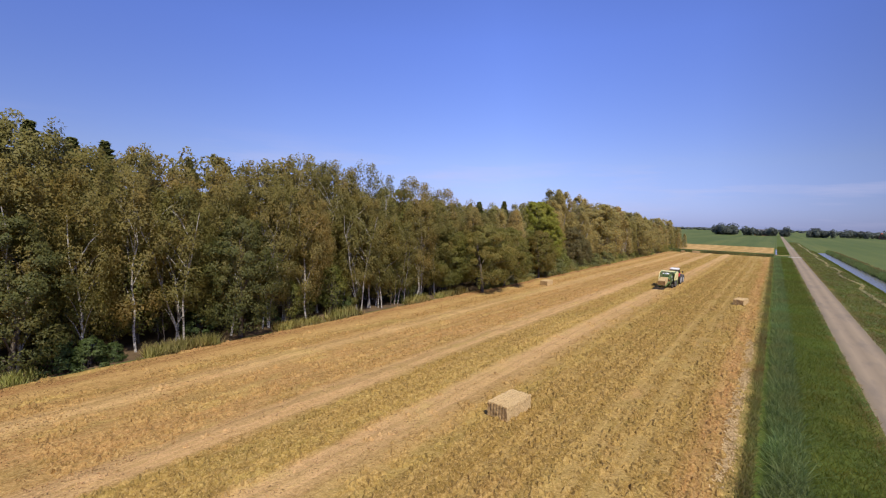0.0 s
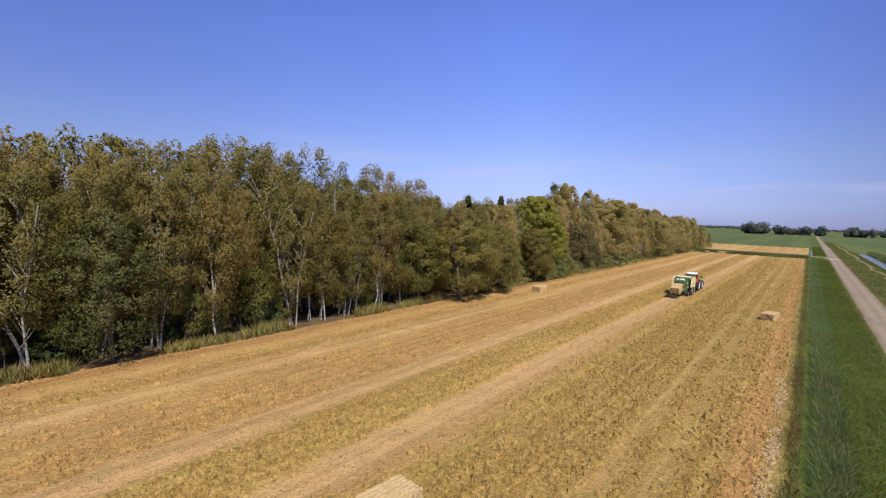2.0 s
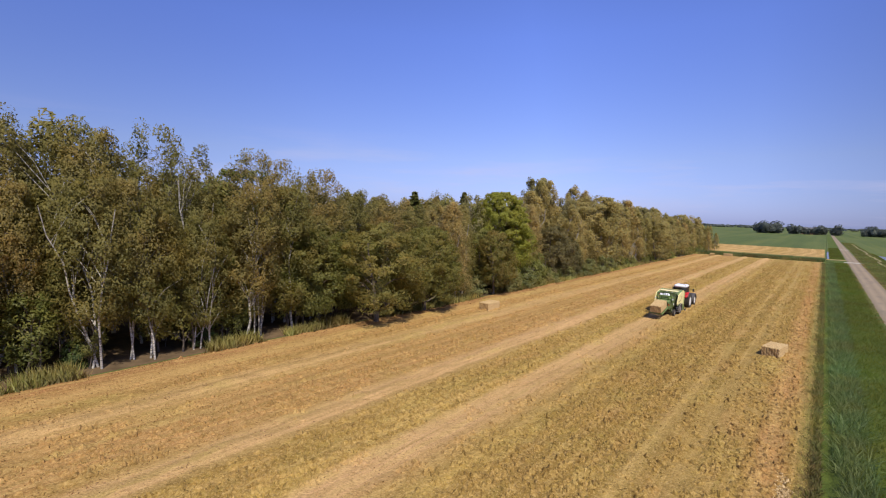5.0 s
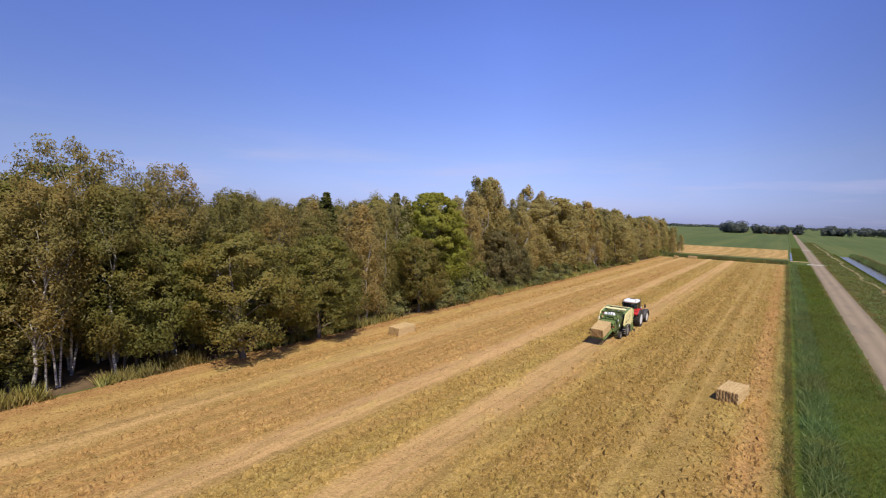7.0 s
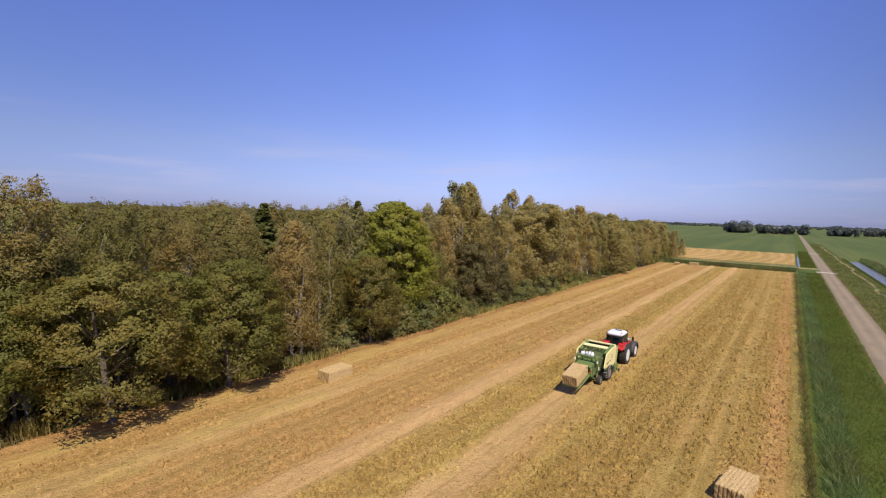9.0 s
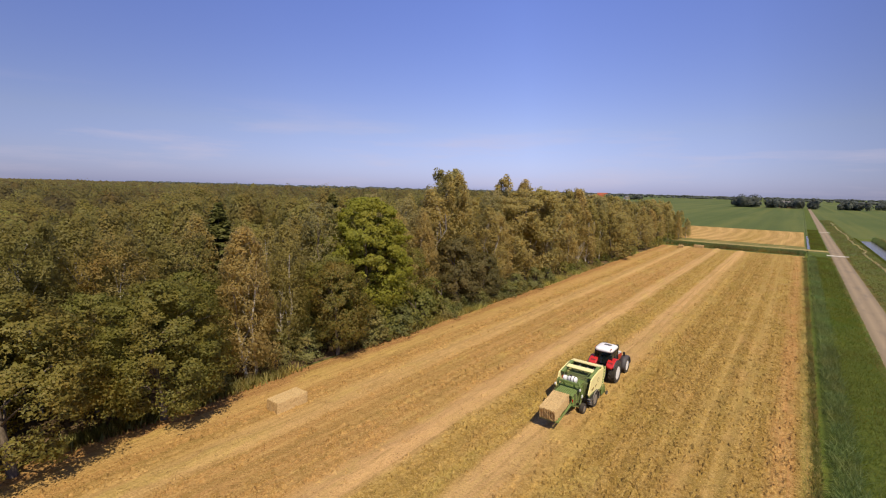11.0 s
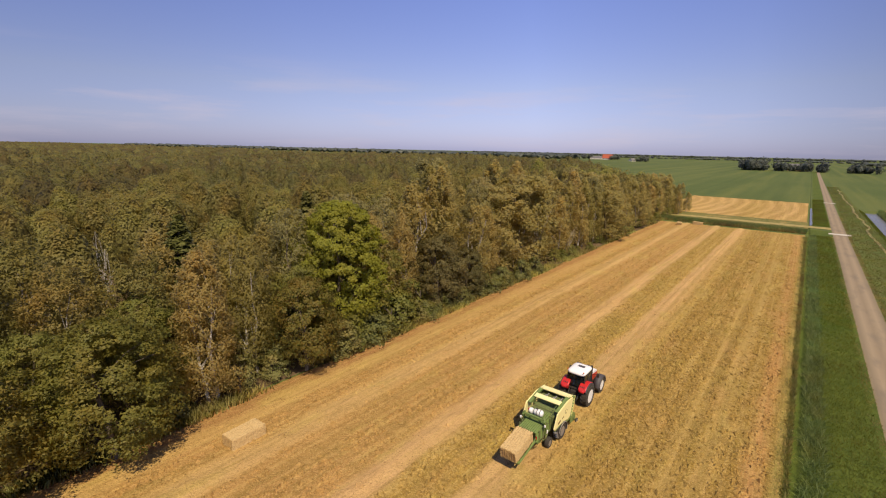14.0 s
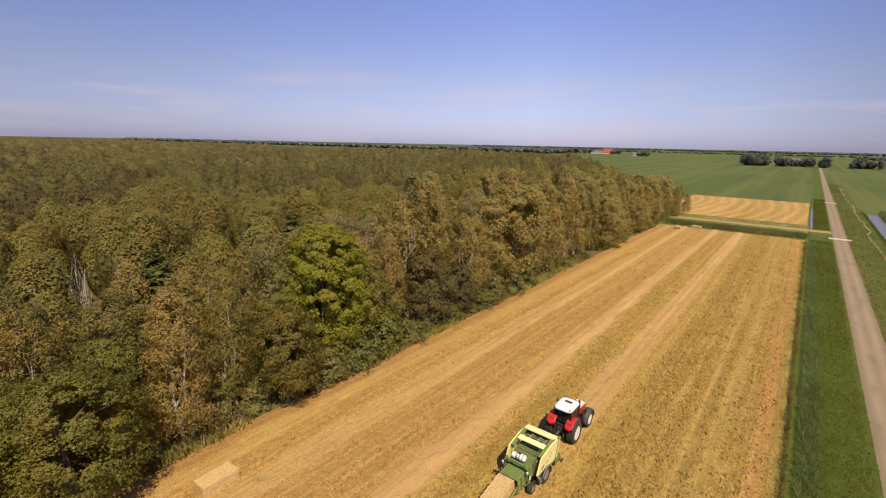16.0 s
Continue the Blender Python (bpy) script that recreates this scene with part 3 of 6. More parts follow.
# ---- trees ----
def crown_points(rs, height, base, radius, clumps, per, shape, droop=1.0, lump=1.0):
    """Leaf places in lumps through a crown; also the lumps' centres."""
    hs = rs.uniform(0, 1, clumps)
    if shape == "oak":
        prof = np.sqrt(np.clip(1 - (2 * hs - 0.85) ** 2 / 1.35, 0.05, 1))
    elif shape == "cone":
        hs = np.linspace(0, 1, clumps) ** 0.85
        prof = 1.0 - hs ** 1.15
    elif shape == "bush":
        prof = np.sqrt(np.clip(1 - hs ** 2, 0.1, 1))
    elif shape == "spire":
        hs = hs ** 1.15
        prof = np.clip(1.25 * (1 - hs) ** 0.62 * (0.62 + 0.5 * hs), 0.06, 1)
    else:
        prof = np.clip(np.sin(np.pi * (0.10 + 0.80 * hs)) ** 0.6, 0.1, 1) * (1 - 0.2 * hs)
    ang = rs.uniform(0, 2 * np.pi, clumps)
    rad = radius * prof * np.sqrt(rs.uniform(0.4, 1, clumps)) * rs.uniform(0.75, 1.1, clumps)
    C = np.column_stack([rad * np.cos(ang), rad * np.sin(ang), base + (height - base) * hs * (0.99 if shape == "cone" else 0.95)])
    size = lump * rs.uniform(0.6, 1.25, clumps) * ((1.22 - hs) if shape == "cone" else (0.7 + 0.5 * (1 - hs)))
    d = rs.normal(size=(clumps, per, 3))
    d /= np.linalg.norm(d, axis=2, keepdims=True)
    d[..., 2] = d[..., 2] * 0.75 * droop + 0.1
    r = rs.uniform(0.35, 1.0, (clumps, per, 1)) ** 0.6
    pts = (C[:, None] + d * r * size[:, None, None]).reshape(-1, 3)
    pts[:, 2] = np.maximum(pts[:, 2], 0.15)
    way = (0.7 * d + 1.1 * (C / (np.linalg.norm(C * (1, 1, 0), axis=1, keepdims=True) + 0.6) * (1, 1, 0))[:, None] + (0, 0, 0.15) + (0, 0, 0.7) * hs[:, None, None]).reshape(-1, 3)
    return pts, C, way


def tree_meshes(seed, height, base, radius, clumps, per, shape, leaf, m_leaf, m_bark, trunk=0.16, stems=1, droop=1.0, lump=1.0):
    rs = np.random.RandomState(seed)
    pts, C, way = crown_points(rs, height, base, radius, clumps, per, shape, droop, lump)
    feathery = shape in ("birch", "spire")
    V, F = cards(rs, pts, leaf * (1.12 if feathery else 1.0), out=unit(way), tilt=0.75, slim=0.38 if feathery else 0.55, hang=1.2 if feathery else 0.2)
    crown = mesh_from("crown", V, F, m_leaf, normals=np.repeat(unit(unit(way) + (0.17 if feathery else 0.24) * rs.normal(size=way.shape)), 3, 0))
    tubes = []
    for k in range(stems):
        off = rs.normal(0, 0.42 if height > 8 else 0.25, 2) if stems > 1 else np.zeros(2)
        out = rs.normal(0, 0.06 * height if stems > 1 else 0.02 * height, 2)
        h = height * rs.uniform(0.70, 0.84)
        steps = np.linspace(0, 1, 7)
        bend = rs.normal(0, 0.018 * height, (7, 2)).cumsum(0) * (steps[:, None] ** 0.6)
        P = np.column_stack([off + out * steps[:, None] + bend, h * steps - 0.05])
        tubes.append(tube(P, trunk * (1.12 - steps) ** 0.9 + 0.015, 7))
        for c in C[rs.choice(len(C), min(len(C), 9), replace=False)]:
            f = np.clip((c[2] - 0.14 * height) / h * 0.85, 0.12, 0.9)
            s = np.array([np.interp(f, steps, P[:, j]) for j in range(3)])
            mid = (s + c) / 2 + (0, 0, 0.12 * np.linalg.norm(c - s))
            tubes.append(tube([s, mid, c], [trunk * (1.05 - f) * 0.5 + 0.012, trunk * 0.25 * (1.1 - f) + 0.01, 0.01], 5))
    V, F = joined(tubes)
    return mesh_from("trunk", V, F, m_bark, True), crown


KINDS = {}


def kind_of_tree(key, name, label, variants, *args, **kw):
    protos = []
    for v in range(variants):
        protos.append(tree_meshes(sum(map(ord, key)) * 7 + v, *args, **kw))
    KINDS[key] = (name, label, protos, args[0])


def plant(key, x, y, height, turn, wide=1.0, variant=0):
    name, label, protos, h0 = KINDS[key]
    tr, cr = protos[variant % len(protos)]
    top = tagged(new(name), label, "tree", "trees of the wood edge")
    top.empty_display_size = 0.3
    s = height / h0
    top.matrix_basis = Matrix.LocRotScale((x, y, 0), Euler((0, 0, turn)), (s * wide, s * wide, s))
    part("trunk", tr, top)
    part("crown", cr, top)
    return top


BIRCH, BIRCHES, OAK, POPLAR = ("slender birch with white trunk and olive-brown leaves", "birch with several pale stems and thin crown",
                               "broad oak with low dense green-brown crown", "tall poplar with dull grey-olive leaves")
kind_of_tree("birch", "birch_tree", BIRCH, 5, 15, 3.0, 2.7, 150, 86, "birch", 0.122, M_BIRCH, M_WHITEBARK, trunk=0.085, droop=2.0, lump=0.62)
kind_of_tree("birch2", "birch_tree", BIRCHES, 3, 14, 3.2, 3.0, 170, 84, "birch", 0.127, M_BIRCH, M_WHITEBARK, trunk=0.065, stems=3, droop=1.7, lump=0.7)
kind_of_tree("oak", "oak_tree", OAK, 3, 11, 2.2, 3.8, 180, 112, "oak", 0.115, M_OAK, M_BARK, trunk=0.2, lump=0.78)
kind_of_tree("poplar", "poplar_tree", POPLAR, 2, 17, 3.6, 3.0, 170, 85, "birch", 0.14, M_ASPEN, M_BARK, trunk=0.19, droop=1.6, lump=0.75)
kind_of_tree("bare_birch", "birch_tree", "birch with a long bare white trunk and high crown", 4, 16, 3.2, 2.7, 140, 84, "birch", 0.122, M_BIRCH, M_WHITEBARK, trunk=0.085, droop=2.2, lump=0.64)
kind_of_tree("bare_birch2", "birch_tree", "birch with three leaning pale stems and feathery crown", 2, 15, 4.8, 2.9, 150, 84, "birch", 0.127, M_BIRCH, M_WHITEBARK, trunk=0.062, stems=3, droop=2.0, lump=0.72)
kind_of_tree("shrub", "shrub", "grey-green willow shrub at the foot of the wood", 3, 3, 0.25, 1.6, 44, 52, "bush", 0.12, M_SHRUB, M_BARK, trunk=0.04, stems=3, lump=0.5)
kind_of_tree("sapling", "young_tree", "young understorey tree with thin stems and light leaves", 3, 5.5, 1.3, 1.5, 42, 74, "birch", 0.12, M_OAK, M_BARK, trunk=0.045, stems=2, droop=1.5, lump=0.55)
kind_of_tree("rust_oak", "oak_tree", "broad oak with rust-brown leaf tips leaning over the field", 2, 11, 1.9, 4.0, 210, 92, "oak", 0.135, M_RUST, M_BARK, trunk=0.2, lump=0.85)
kind_of_tree("airy_birch", "birch_tree", "tall birch with thin airy crown and pale forked stems", 3, 15, 4.5, 2.9, 120, 62, "birch", 0.115, M_BIRCH, M_WHITEBARK, trunk=0.075, stems=3, droop=1.8, lump=0.72)
kind_of_tree("tipped_oak", "oak_tree", "broad oak with green leaves browning at the tips", 3, 11, 1.9, 4.1, 210, 136, "oak", 0.115, M_TIPPED, M_BARK, trunk=0.2, lump=0.8)
kind_of_tree("green_oak", "oak_tree", "dark green oak with low boughs browning at the tips", 1, 11, 1.0, 3.9, 200, 112, "oak", 0.115, M_GREENOAK, M_BARK, trunk=0.18, lump=0.75)
kind_of_tree("dark_oak", "oak_tree", "dense dark brown-green oak standing at the field edge", 1, 11, 0.9, 4.0, 220, 80, "oak", 0.15, M_DARKOAK, M_BARK, trunk=0.2, lump=0.8)
kind_of_tree("brown_birch", "birch_tree", "drooping birch with white stem and brown-olive leaves", 2, 15, 2.0, 2.9, 230, 78, "spire", 0.135, M_BROWNING, M_WHITEBARK, trunk=0.12, stems=2, droop=2.0, lump=0.7)
kind_of_tree("mid_birch", "birch_tree", BIRCH, 4, 15, 2.6, 2.8, 160, 44, "spire", 0.165, M_BROWNING, M_WHITEBARK, trunk=0.13, droop=2.6, lump=0.56)
kind_of_tree("mid_birch2", "birch_tree", BIRCHES, 2, 14, 2.6, 3.1, 160, 44, "spire", 0.165, M_BROWNING, M_WHITEBARK, trunk=0.11, stems=3, droop=2.5, lump=0.58)
kind_of_tree("mid_oak", "oak_tree", OAK, 3, 11, 1.2, 3.7, 130, 68, "oak", 0.17, M_FAROAK, M_BARK, trunk=0.2, lump=0.9)
kind_of_tree("mid_poplar", "poplar_tree", POPLAR, 2, 17, 2.6, 3.0, 150, 48, "birch", 0.175, M_GREYPOPLAR, M_BARK, trunk=0.19, droop=1.6, lump=0.85)
kind_of_tree("maple", "maple_tree", "bright green maple with a full rounded crown", 1, 14, 1.0, 4.5, 640, 82, "oak", 0.14, M_MAPLE, M_BARK, trunk=0.2, lump=0.62)
kind_of_tree("spruce", "spruce_tree", "dark pointed spruce standing among broadleaf trees", 2, 14, 2.5, 1.7, 190, 44, "cone", 0.16, M_SPRUCE, M_BARK, trunk=0.15, lump=0.55)
kind_of_tree("bramble", "bush", "dark green bramble bush under the birches", 2, 3, 0.2, 1.5, 46, 70, "bush", 0.13, M_BRAMBLE, M_BARK, trunk=0.04, stems=3, lump=0.5)
kind_of_tree("bush", "bush", "low leafy bush at the edge of the wood", 3, 3, 0.3, 1.6, 40, 50, "bush", 0.14, M_OAK, M_BARK, trunk=0.05, stems=3, lump=0.55)
kind_of_tree("far_birch", "birch_tree", BIRCH, 3, 15, 2.0, 2.8, 150, 34, "spire", 0.20, M_BROWNING, M_WHITEBARK, trunk=0.13, droop=2.6, lump=0.56)
kind_of_tree("far_poplar", "poplar_tree", POPLAR, 3, 16, 2.0, 3.1, 150, 36, "birch", 0.21, M_GREYPOPLAR, M_BARK, trunk=0.18, droop=2.0, lump=0.6)
kind_of_tree("far_oak", "oak_tree", OAK, 2, 12, 1.2, 3.8, 130, 52, "oak", 0.19, M_FAROAK, M_BARK, trunk=0.18, lump=0.9)
kind_of_tree("back_birch", "birch_tree", BIRCH, 3, 15, 2.6, 2.7, 84, 52, "birch", 0.225, M_BIRCH, M_WHITEBARK, trunk=0.13, droop=1.6, lump=0.9)
kind_of_tree("back_poplar", "poplar_tree", POPLAR, 3, 16, 2.0, 3.1, 88, 52, "birch", 0.235, M_ASPEN, M_BARK, trunk=0.18, droop=1.4, lump=1.0)
kind_of_tree("back_oak", "oak_tree", OAK, 2, 12, 1.2, 3.8, 88, 52, "oak", 0.235, M_OAK, M_BARK, trunk=0.18, lump=1.05)

SNAGS = ((-187.6, 148.6, 14.6), (-44.3, 63.4, 11.5))
EDGE_Y = [-20, 8, 11, 15, 19, 23, 27, 30, 35, 38, 42, 45, 48, 53, 57, 60, 63, 69, 74, 80, 86, 92, 97, 101, 105, 109, 113, 118, 122, 126, 132, 142, 157, 168, 175, 195, 223, 232, 242]
EDGE_H = [16.5, 16.5, 15.8, 15.8, 14.8, 16, 15.6, 16.2, 16.2, 15.2, 13.8, 14.4, 15.6, 14.9, 13.8, 13.9, 13, 13.6, 13.2, 13.6, 14.4, 14.6, 16.4, 17.9, 18.3, 17.3, 15.2, 16.2, 17.4, 16.9, 16, 15.6, 15.5, 14.6, 13.4, 13.2, 13, 12, 11]
HEROES = ((-33.4, 70.2), (-36.0, 75.4), (-36.8, 85.8), (-41.5, 108.4))
rs = np.random.RandomState(11)
for row, x0 in enumerate((-34.6, -38.0, -42.0)):
    y = -3.0 + row * 1.3
    while y < 234:
        x = x0 + rs.normal(0, 0.7) - (1.0 if row == 0 and y > 64 else 0.0)
        h = float(np.interp(y, EDGE_Y, EDGE_H)) * rs.uniform(0.91, 1.06) * (0.76, 0.98, 1.0)[row]
        u = rs.rand()
        tier = "back_" if row == 2 and y <= 42 else "" if row == 2 and y < 62 else "mid_" if row == 2 and y < 84 else "far_" if y > 132 or row == 2 else "mid_" if y > 72 else ""
        if row == 0:
            key = "oak" if u < (0.1 if y < 54 else 0.6 if y < 98 else 0.2) else "birch2" if u < 0.7 else "birch"
        else:
            key = "birch" if u < 0.52 else "birch2" if u < 0.68 else "oak" if u < 0.78 else "poplar"
        if tier == "" and y < 54 and row < 2 and rs.rand() < 0.6:
            key = "bare_birch"
            h = max(h, 13.0)
        key = tier + ("birch" if tier in ("far_", "back_") and key == "birch2" else key)
        h = min(h, 14.4) if 50 < y < 84 else h
        crowded = (row == 0 and 53 < y < 103) or (row == 1 and any(math.hypot(x - a, y - b) < 3.4 for a, b in HEROES))
        if not crowded:
            plant(key, x, y, h * (1.0 if y < 44 else rs.uniform(0.9, 1.04)), rs.uniform(0, 6.3), rs.uniform(0.9, 1.2) * (1.0 if y < 44 else 1.16), rs.randint(9))
        y += rs.uniform(2.6, 4.0) * (1.0 if y < 44 else 1.35)
kind_of_tree("snag", "dead_birch", "bare dead birch with pale stems above the wood", 2, 15, 7, 1.2, 10, 1, "birch", 0.05, M_WHITEBARK, M_WHITEBARK, trunk=0.16, stems=3)
for x, y, h in SNAGS:
    plant("snag", x, y, h, y, 1.0, int(y))
plant("maple", -36.8, 85.8, 14.8, 0.4, 1.1)
plant("brown_birch", -33.6, 70.2, 12.4, 0.9, 1.15)
plant("brown_birch", -36.0, 75.4, 12.2, 2.1, 1.05, 1)
plant("brown_birch", -35.8, 94.2, 12.6, 4.0, 1.0, 1)
plant("brown_birch", -41.5, 108.4, 18.6, 3.0, 1.0)
plant("brown_birch", -39.8, 104.0, 17.8, 5.0, 0.9, 1)
plant("brown_birch", -44.6, 136.0, 18.0, 1.0, 1.0)
for x, y, h in ((-38.2, 39.4, 16.8), (-37.4, 41.2, 15.6), (-36.8, 46.6, 15.8), (-37.6, 49.2, 15.4), (-38.4, 52.8, 14.0), (-38.6, 34.8, 16.6), (-38.4, 30.2, 16.6)):
    plant("airy_birch", x, y, h, y, 1.0, int(y))
plant("dark_oak", -34.6, 99.6, 9.6, 0.5, 1.1)
plant("dark_oak", -33.9, 105.0, 7.0, 2.5, 1.0)
for x, y, h in ((-48.5, 6.5, 18.4), (-49, 9.0, 17.0), (-50, 11.2, 17.6), (-49.5, 14.0, 16.6), (-51, 17.0, 16.8), (-51, 20.5, 16.0), (-49.5, 3.5, 18.8), (-50, 24.5, 15.8)):
    plant("spruce", x, y, h, y, 1.9, int(y))
leaner = plant("snag", -34.2, 136.5, 7.5, 0.8, 0.8, 1)
leaner.matrix_basis = leaner.matrix_basis @ Euler((0.12, 0.28, 0)).to_matrix().to_4x4()
for x, y, h in ((-31.8, 222, 7), (-33.5, 228, 9), (-31.0, 231, 6.5), (-34, 236, 9), (-31.5, 238, 5.5), (-36, 241, 8), (-38.5, 236, 10)):
    plant("far_birch", x, y, h * 1.1, y, 1.0, int(y))
for x, y, h in ((-34.2, 73.2, 2.8), (-33.6, 75.8, 2.2), (-35.2, 77.0, 3.4), (-34.0, 82.0, 3.0), (-33.4, 68.0, 2.0)):
    plant("shrub", x, y, h, y, 1.2, int(y))
plant("green_oak", -33.2, 20.6, 10.2, 0.6, 0.9)
plant("green_oak", -34.2, 6.6, 10.0, 2.6, 0.95)
for x, y, h in ((-33.1, 10.2, 1.9), (-33.6, 8.6, 2.2), (-33.4, 11.6, 1.3), (-35.2, 18.2, 2.4), (-34.8, 24.6, 1.4), (-34.9, 33.6, 1.8), (-34.4, 41.2, 1.6)):
    plant("bramble", x, y, h, y, 1.1, int(y))
plant("rust_oak", -32.6, 78.4, 8.8, 0.7, 1.0)
for x, y, h, wide in ((-31.2, 56.0, 9.8, 1.25), (-31.7, 63.4, 9.4, 1.25), (-34.6, 51.6, 9.2, 1.15)):
    plant("tipped_oak", x, y, h, y, wide, int(y))
for x, y, h in ((-35.2, 60.8, 8.4), (-36.2, 67.0, 9.0), (-37.0, 55.0, 9.5), (-36.6, 80.6, 9.0), (-37.0, 91.0, 10.0)):
    plant("oak", x, y, h, y, 1.05, int(y))
for x, y, h in ((-35.1, 26.2, 13.0), (-34.2, 36.5, 12.4), (-34.2, 45.4, 12.6)):
    plant("bare_birch2", x, y, h, y * 2.3, 1.0, int(y))
for k in range(26):
    plant("shrub", -33.1 + rs.normal(0, 0.45), 80 + 1.7 * k + rs.normal(0, 0.8), rs.uniform(1.2, 3.4), rs.uniform(0, 6.3), rs.uniform(0.9, 1.4), rs.randint(9))
for k in range(26):
    plant("sapling", rs.uniform(-37.5, -34.0), 3 + 1.9 * k + rs.normal(0, 0.6), rs.uniform(3.2, 7.0), rs.uniform(0, 6.3), rs.uniform(0.8, 1.3), rs.randint(9))
for x, y, h in ((-33.6, 84.5, 3.6), (-33.3, 88, 4.0), (-33.8, 91.5, 4.2), (-34.6, 94, 4.5)):
    plant("bush", x, y, h, y, 1.1, int(y))
plant("spruce", -45.7, 88.4, 14.5, 0.0, 2.0)
plant("spruce", -42.5, 72.8, 13.6, 1.0, 2.2, variant=1)
for y in np.arange(80, 230, 4.5):
    plant("bush", -33.6 + rs.normal(0, 0.6), y + rs.normal(0, 1.5), rs.uniform(1.0, 2.8), rs.uniform(0, 6.3), rs.uniform(0.9, 1.4), rs.randint(9))

def ball(level):
    bm = bmesh.new()
    bmesh.ops.create_icosphere(bm, subdivisions=level, radius=1.0)
    V, F = np.array([v.co[:] for v in bm.verts]), np.array([[v.index for v in f.verts] for f in bm.faces])
    bm.free()
    return V, F


ICO_V, ICO_F = ball(1)
BALLS = {1: (ICO_V, ICO_F), 2: ball(2), 3: ball(3)}


def in_wood(x, y):
    return (x < -44.8) & (y > -60) & (y < np.where(x > -230, 236 + (-48 - x) * 2.1, 620 + 60 * np.sin(x * 0.01)))


def canopy(seed, x0, x1, y0, y1, gap, height, leaf, count, level, hole=None):
    """Crowns of the closed wood: each a billowing mass of twigs under a coat of leaves. Gives the masses and the leaves."""
    rs = np.random.RandomState(seed)
    gx, gy = np.meshgrid(np.arange(x0, x1, gap), np.arange(y0, y1, gap))
    x, y = gx.ravel() + rs.normal(0, 0.3 * gap, gx.size), gy.ravel() + rs.normal(0, 0.3 * gap, gx.size)
    ok = in_wood(x, y) & (x < x1) & (x > x0) & (np.hypot(x - GLADE[0], y - GLADE[1]) > GLADE[2])
    if hole:
        ok &= ~((x > hole[0]) & (x < hole[1]) & (y > hole[2]) & (y < hole[3]))
    x, y = x[ok], y[ok]
    n = len(x)
    h = height * (0.76 + 0.34 * soft_noise(x, y, 22, seed) + rs.normal(0, 0.13, n))
    h = np.minimum(h, height * (1.08 + 0.02 * rs.rand(n)))
    h += np.where(rs.rand(n) < 0.09, rs.uniform(0.8, 3.2, n), 0)      # a few stand above the rest
    hue = np.clip(0.5 + 0.75 * (soft_noise(x, y, 40, seed + 5) - 0.5) + rs.normal(0, 0.15, n), 0.2, 0.8)
    r = gap * rs.uniform(0.42, 0.70, n)
    up = np.minimum(h * 0.6, 1.7 * r + 1.6)
    size, place = np.stack([r, r, up], 1)[:, None], np.stack([x, y, h - up], 1)[:, None]
    BV, BF = BALLS[level]
    d = rs.normal(size=(n, 13, 3))
    d[..., 2] = np.abs(d[..., 2]) * 1.1 - 0.3
    d = unit(d)

    def swell(e):
        near = np.einsum("nvk,nlk->nvl", e, d)
        return 0.74 + 0.25 * np.exp(-(1 - near.max(axis=2)) * 9.0)[..., None], near.argmax(axis=2)

    ball_d = np.broadcast_to(BV[None], (n, *BV.shape))
    V = ball_d * (0.9 * swell(ball_d)[0] + rs.normal(0, 0.03, (n, len(BV), 1))) * size + place
    F = (BF[None] + (np.arange(n) * len(BV))[:, None, None]).reshape(-1, 3)
    mass = (V.reshape(-1, 3), F, None, np.repeat(hue, len(BV)))
    if not count:
        return mass, None
    e = rs.normal(size=(n, count, 3))
    e[..., 2] = np.where(e[..., 2] < -0.4, -e[..., 2], e[..., 2])
    e = unit(e)
    s, which = swell(e)
    P = e * s * (1 + 0.03 * rs.normal(size=(n, count, 1))) * size + place
    lump = np.take_along_axis(d, which[..., None], axis=1)
    way = unit(0.9 * e + 0.5 * (e * s - 0.8 * lump) / 0.35 + (0, 0, 0.12)).reshape(-1, 3)
    LV, LF = cards(rs, P.reshape(-1, 3), leaf, out=way, tilt=0.35, hang=0.7)
    shade = np.repeat(unit(way + 0.13 * rs.normal(size=way.shape)), 3, 0)
    return mass, (LV, LF, shade, np.repeat(hue, count * 3))


GLADE = (-57.0, 69.0, 5.0)               # a small gap with bare stems in the wood
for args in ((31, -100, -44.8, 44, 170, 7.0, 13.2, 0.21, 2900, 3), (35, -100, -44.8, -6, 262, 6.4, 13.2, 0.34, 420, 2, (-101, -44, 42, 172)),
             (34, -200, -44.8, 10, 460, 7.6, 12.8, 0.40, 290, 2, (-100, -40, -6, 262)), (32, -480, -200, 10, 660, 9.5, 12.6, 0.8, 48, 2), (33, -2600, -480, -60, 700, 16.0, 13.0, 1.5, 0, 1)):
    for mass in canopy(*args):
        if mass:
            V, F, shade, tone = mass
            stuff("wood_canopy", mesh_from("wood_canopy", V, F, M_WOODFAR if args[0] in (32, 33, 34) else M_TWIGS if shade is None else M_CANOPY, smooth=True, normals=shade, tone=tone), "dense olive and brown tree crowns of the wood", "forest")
for x, y, h in ((-58.5, 68.0, 10.5), (-55.0, 70.5, 9.5), (-60.5, 71.0, 11.0)):
    plant("snag", x, y, h, x, 0.8, int(y))


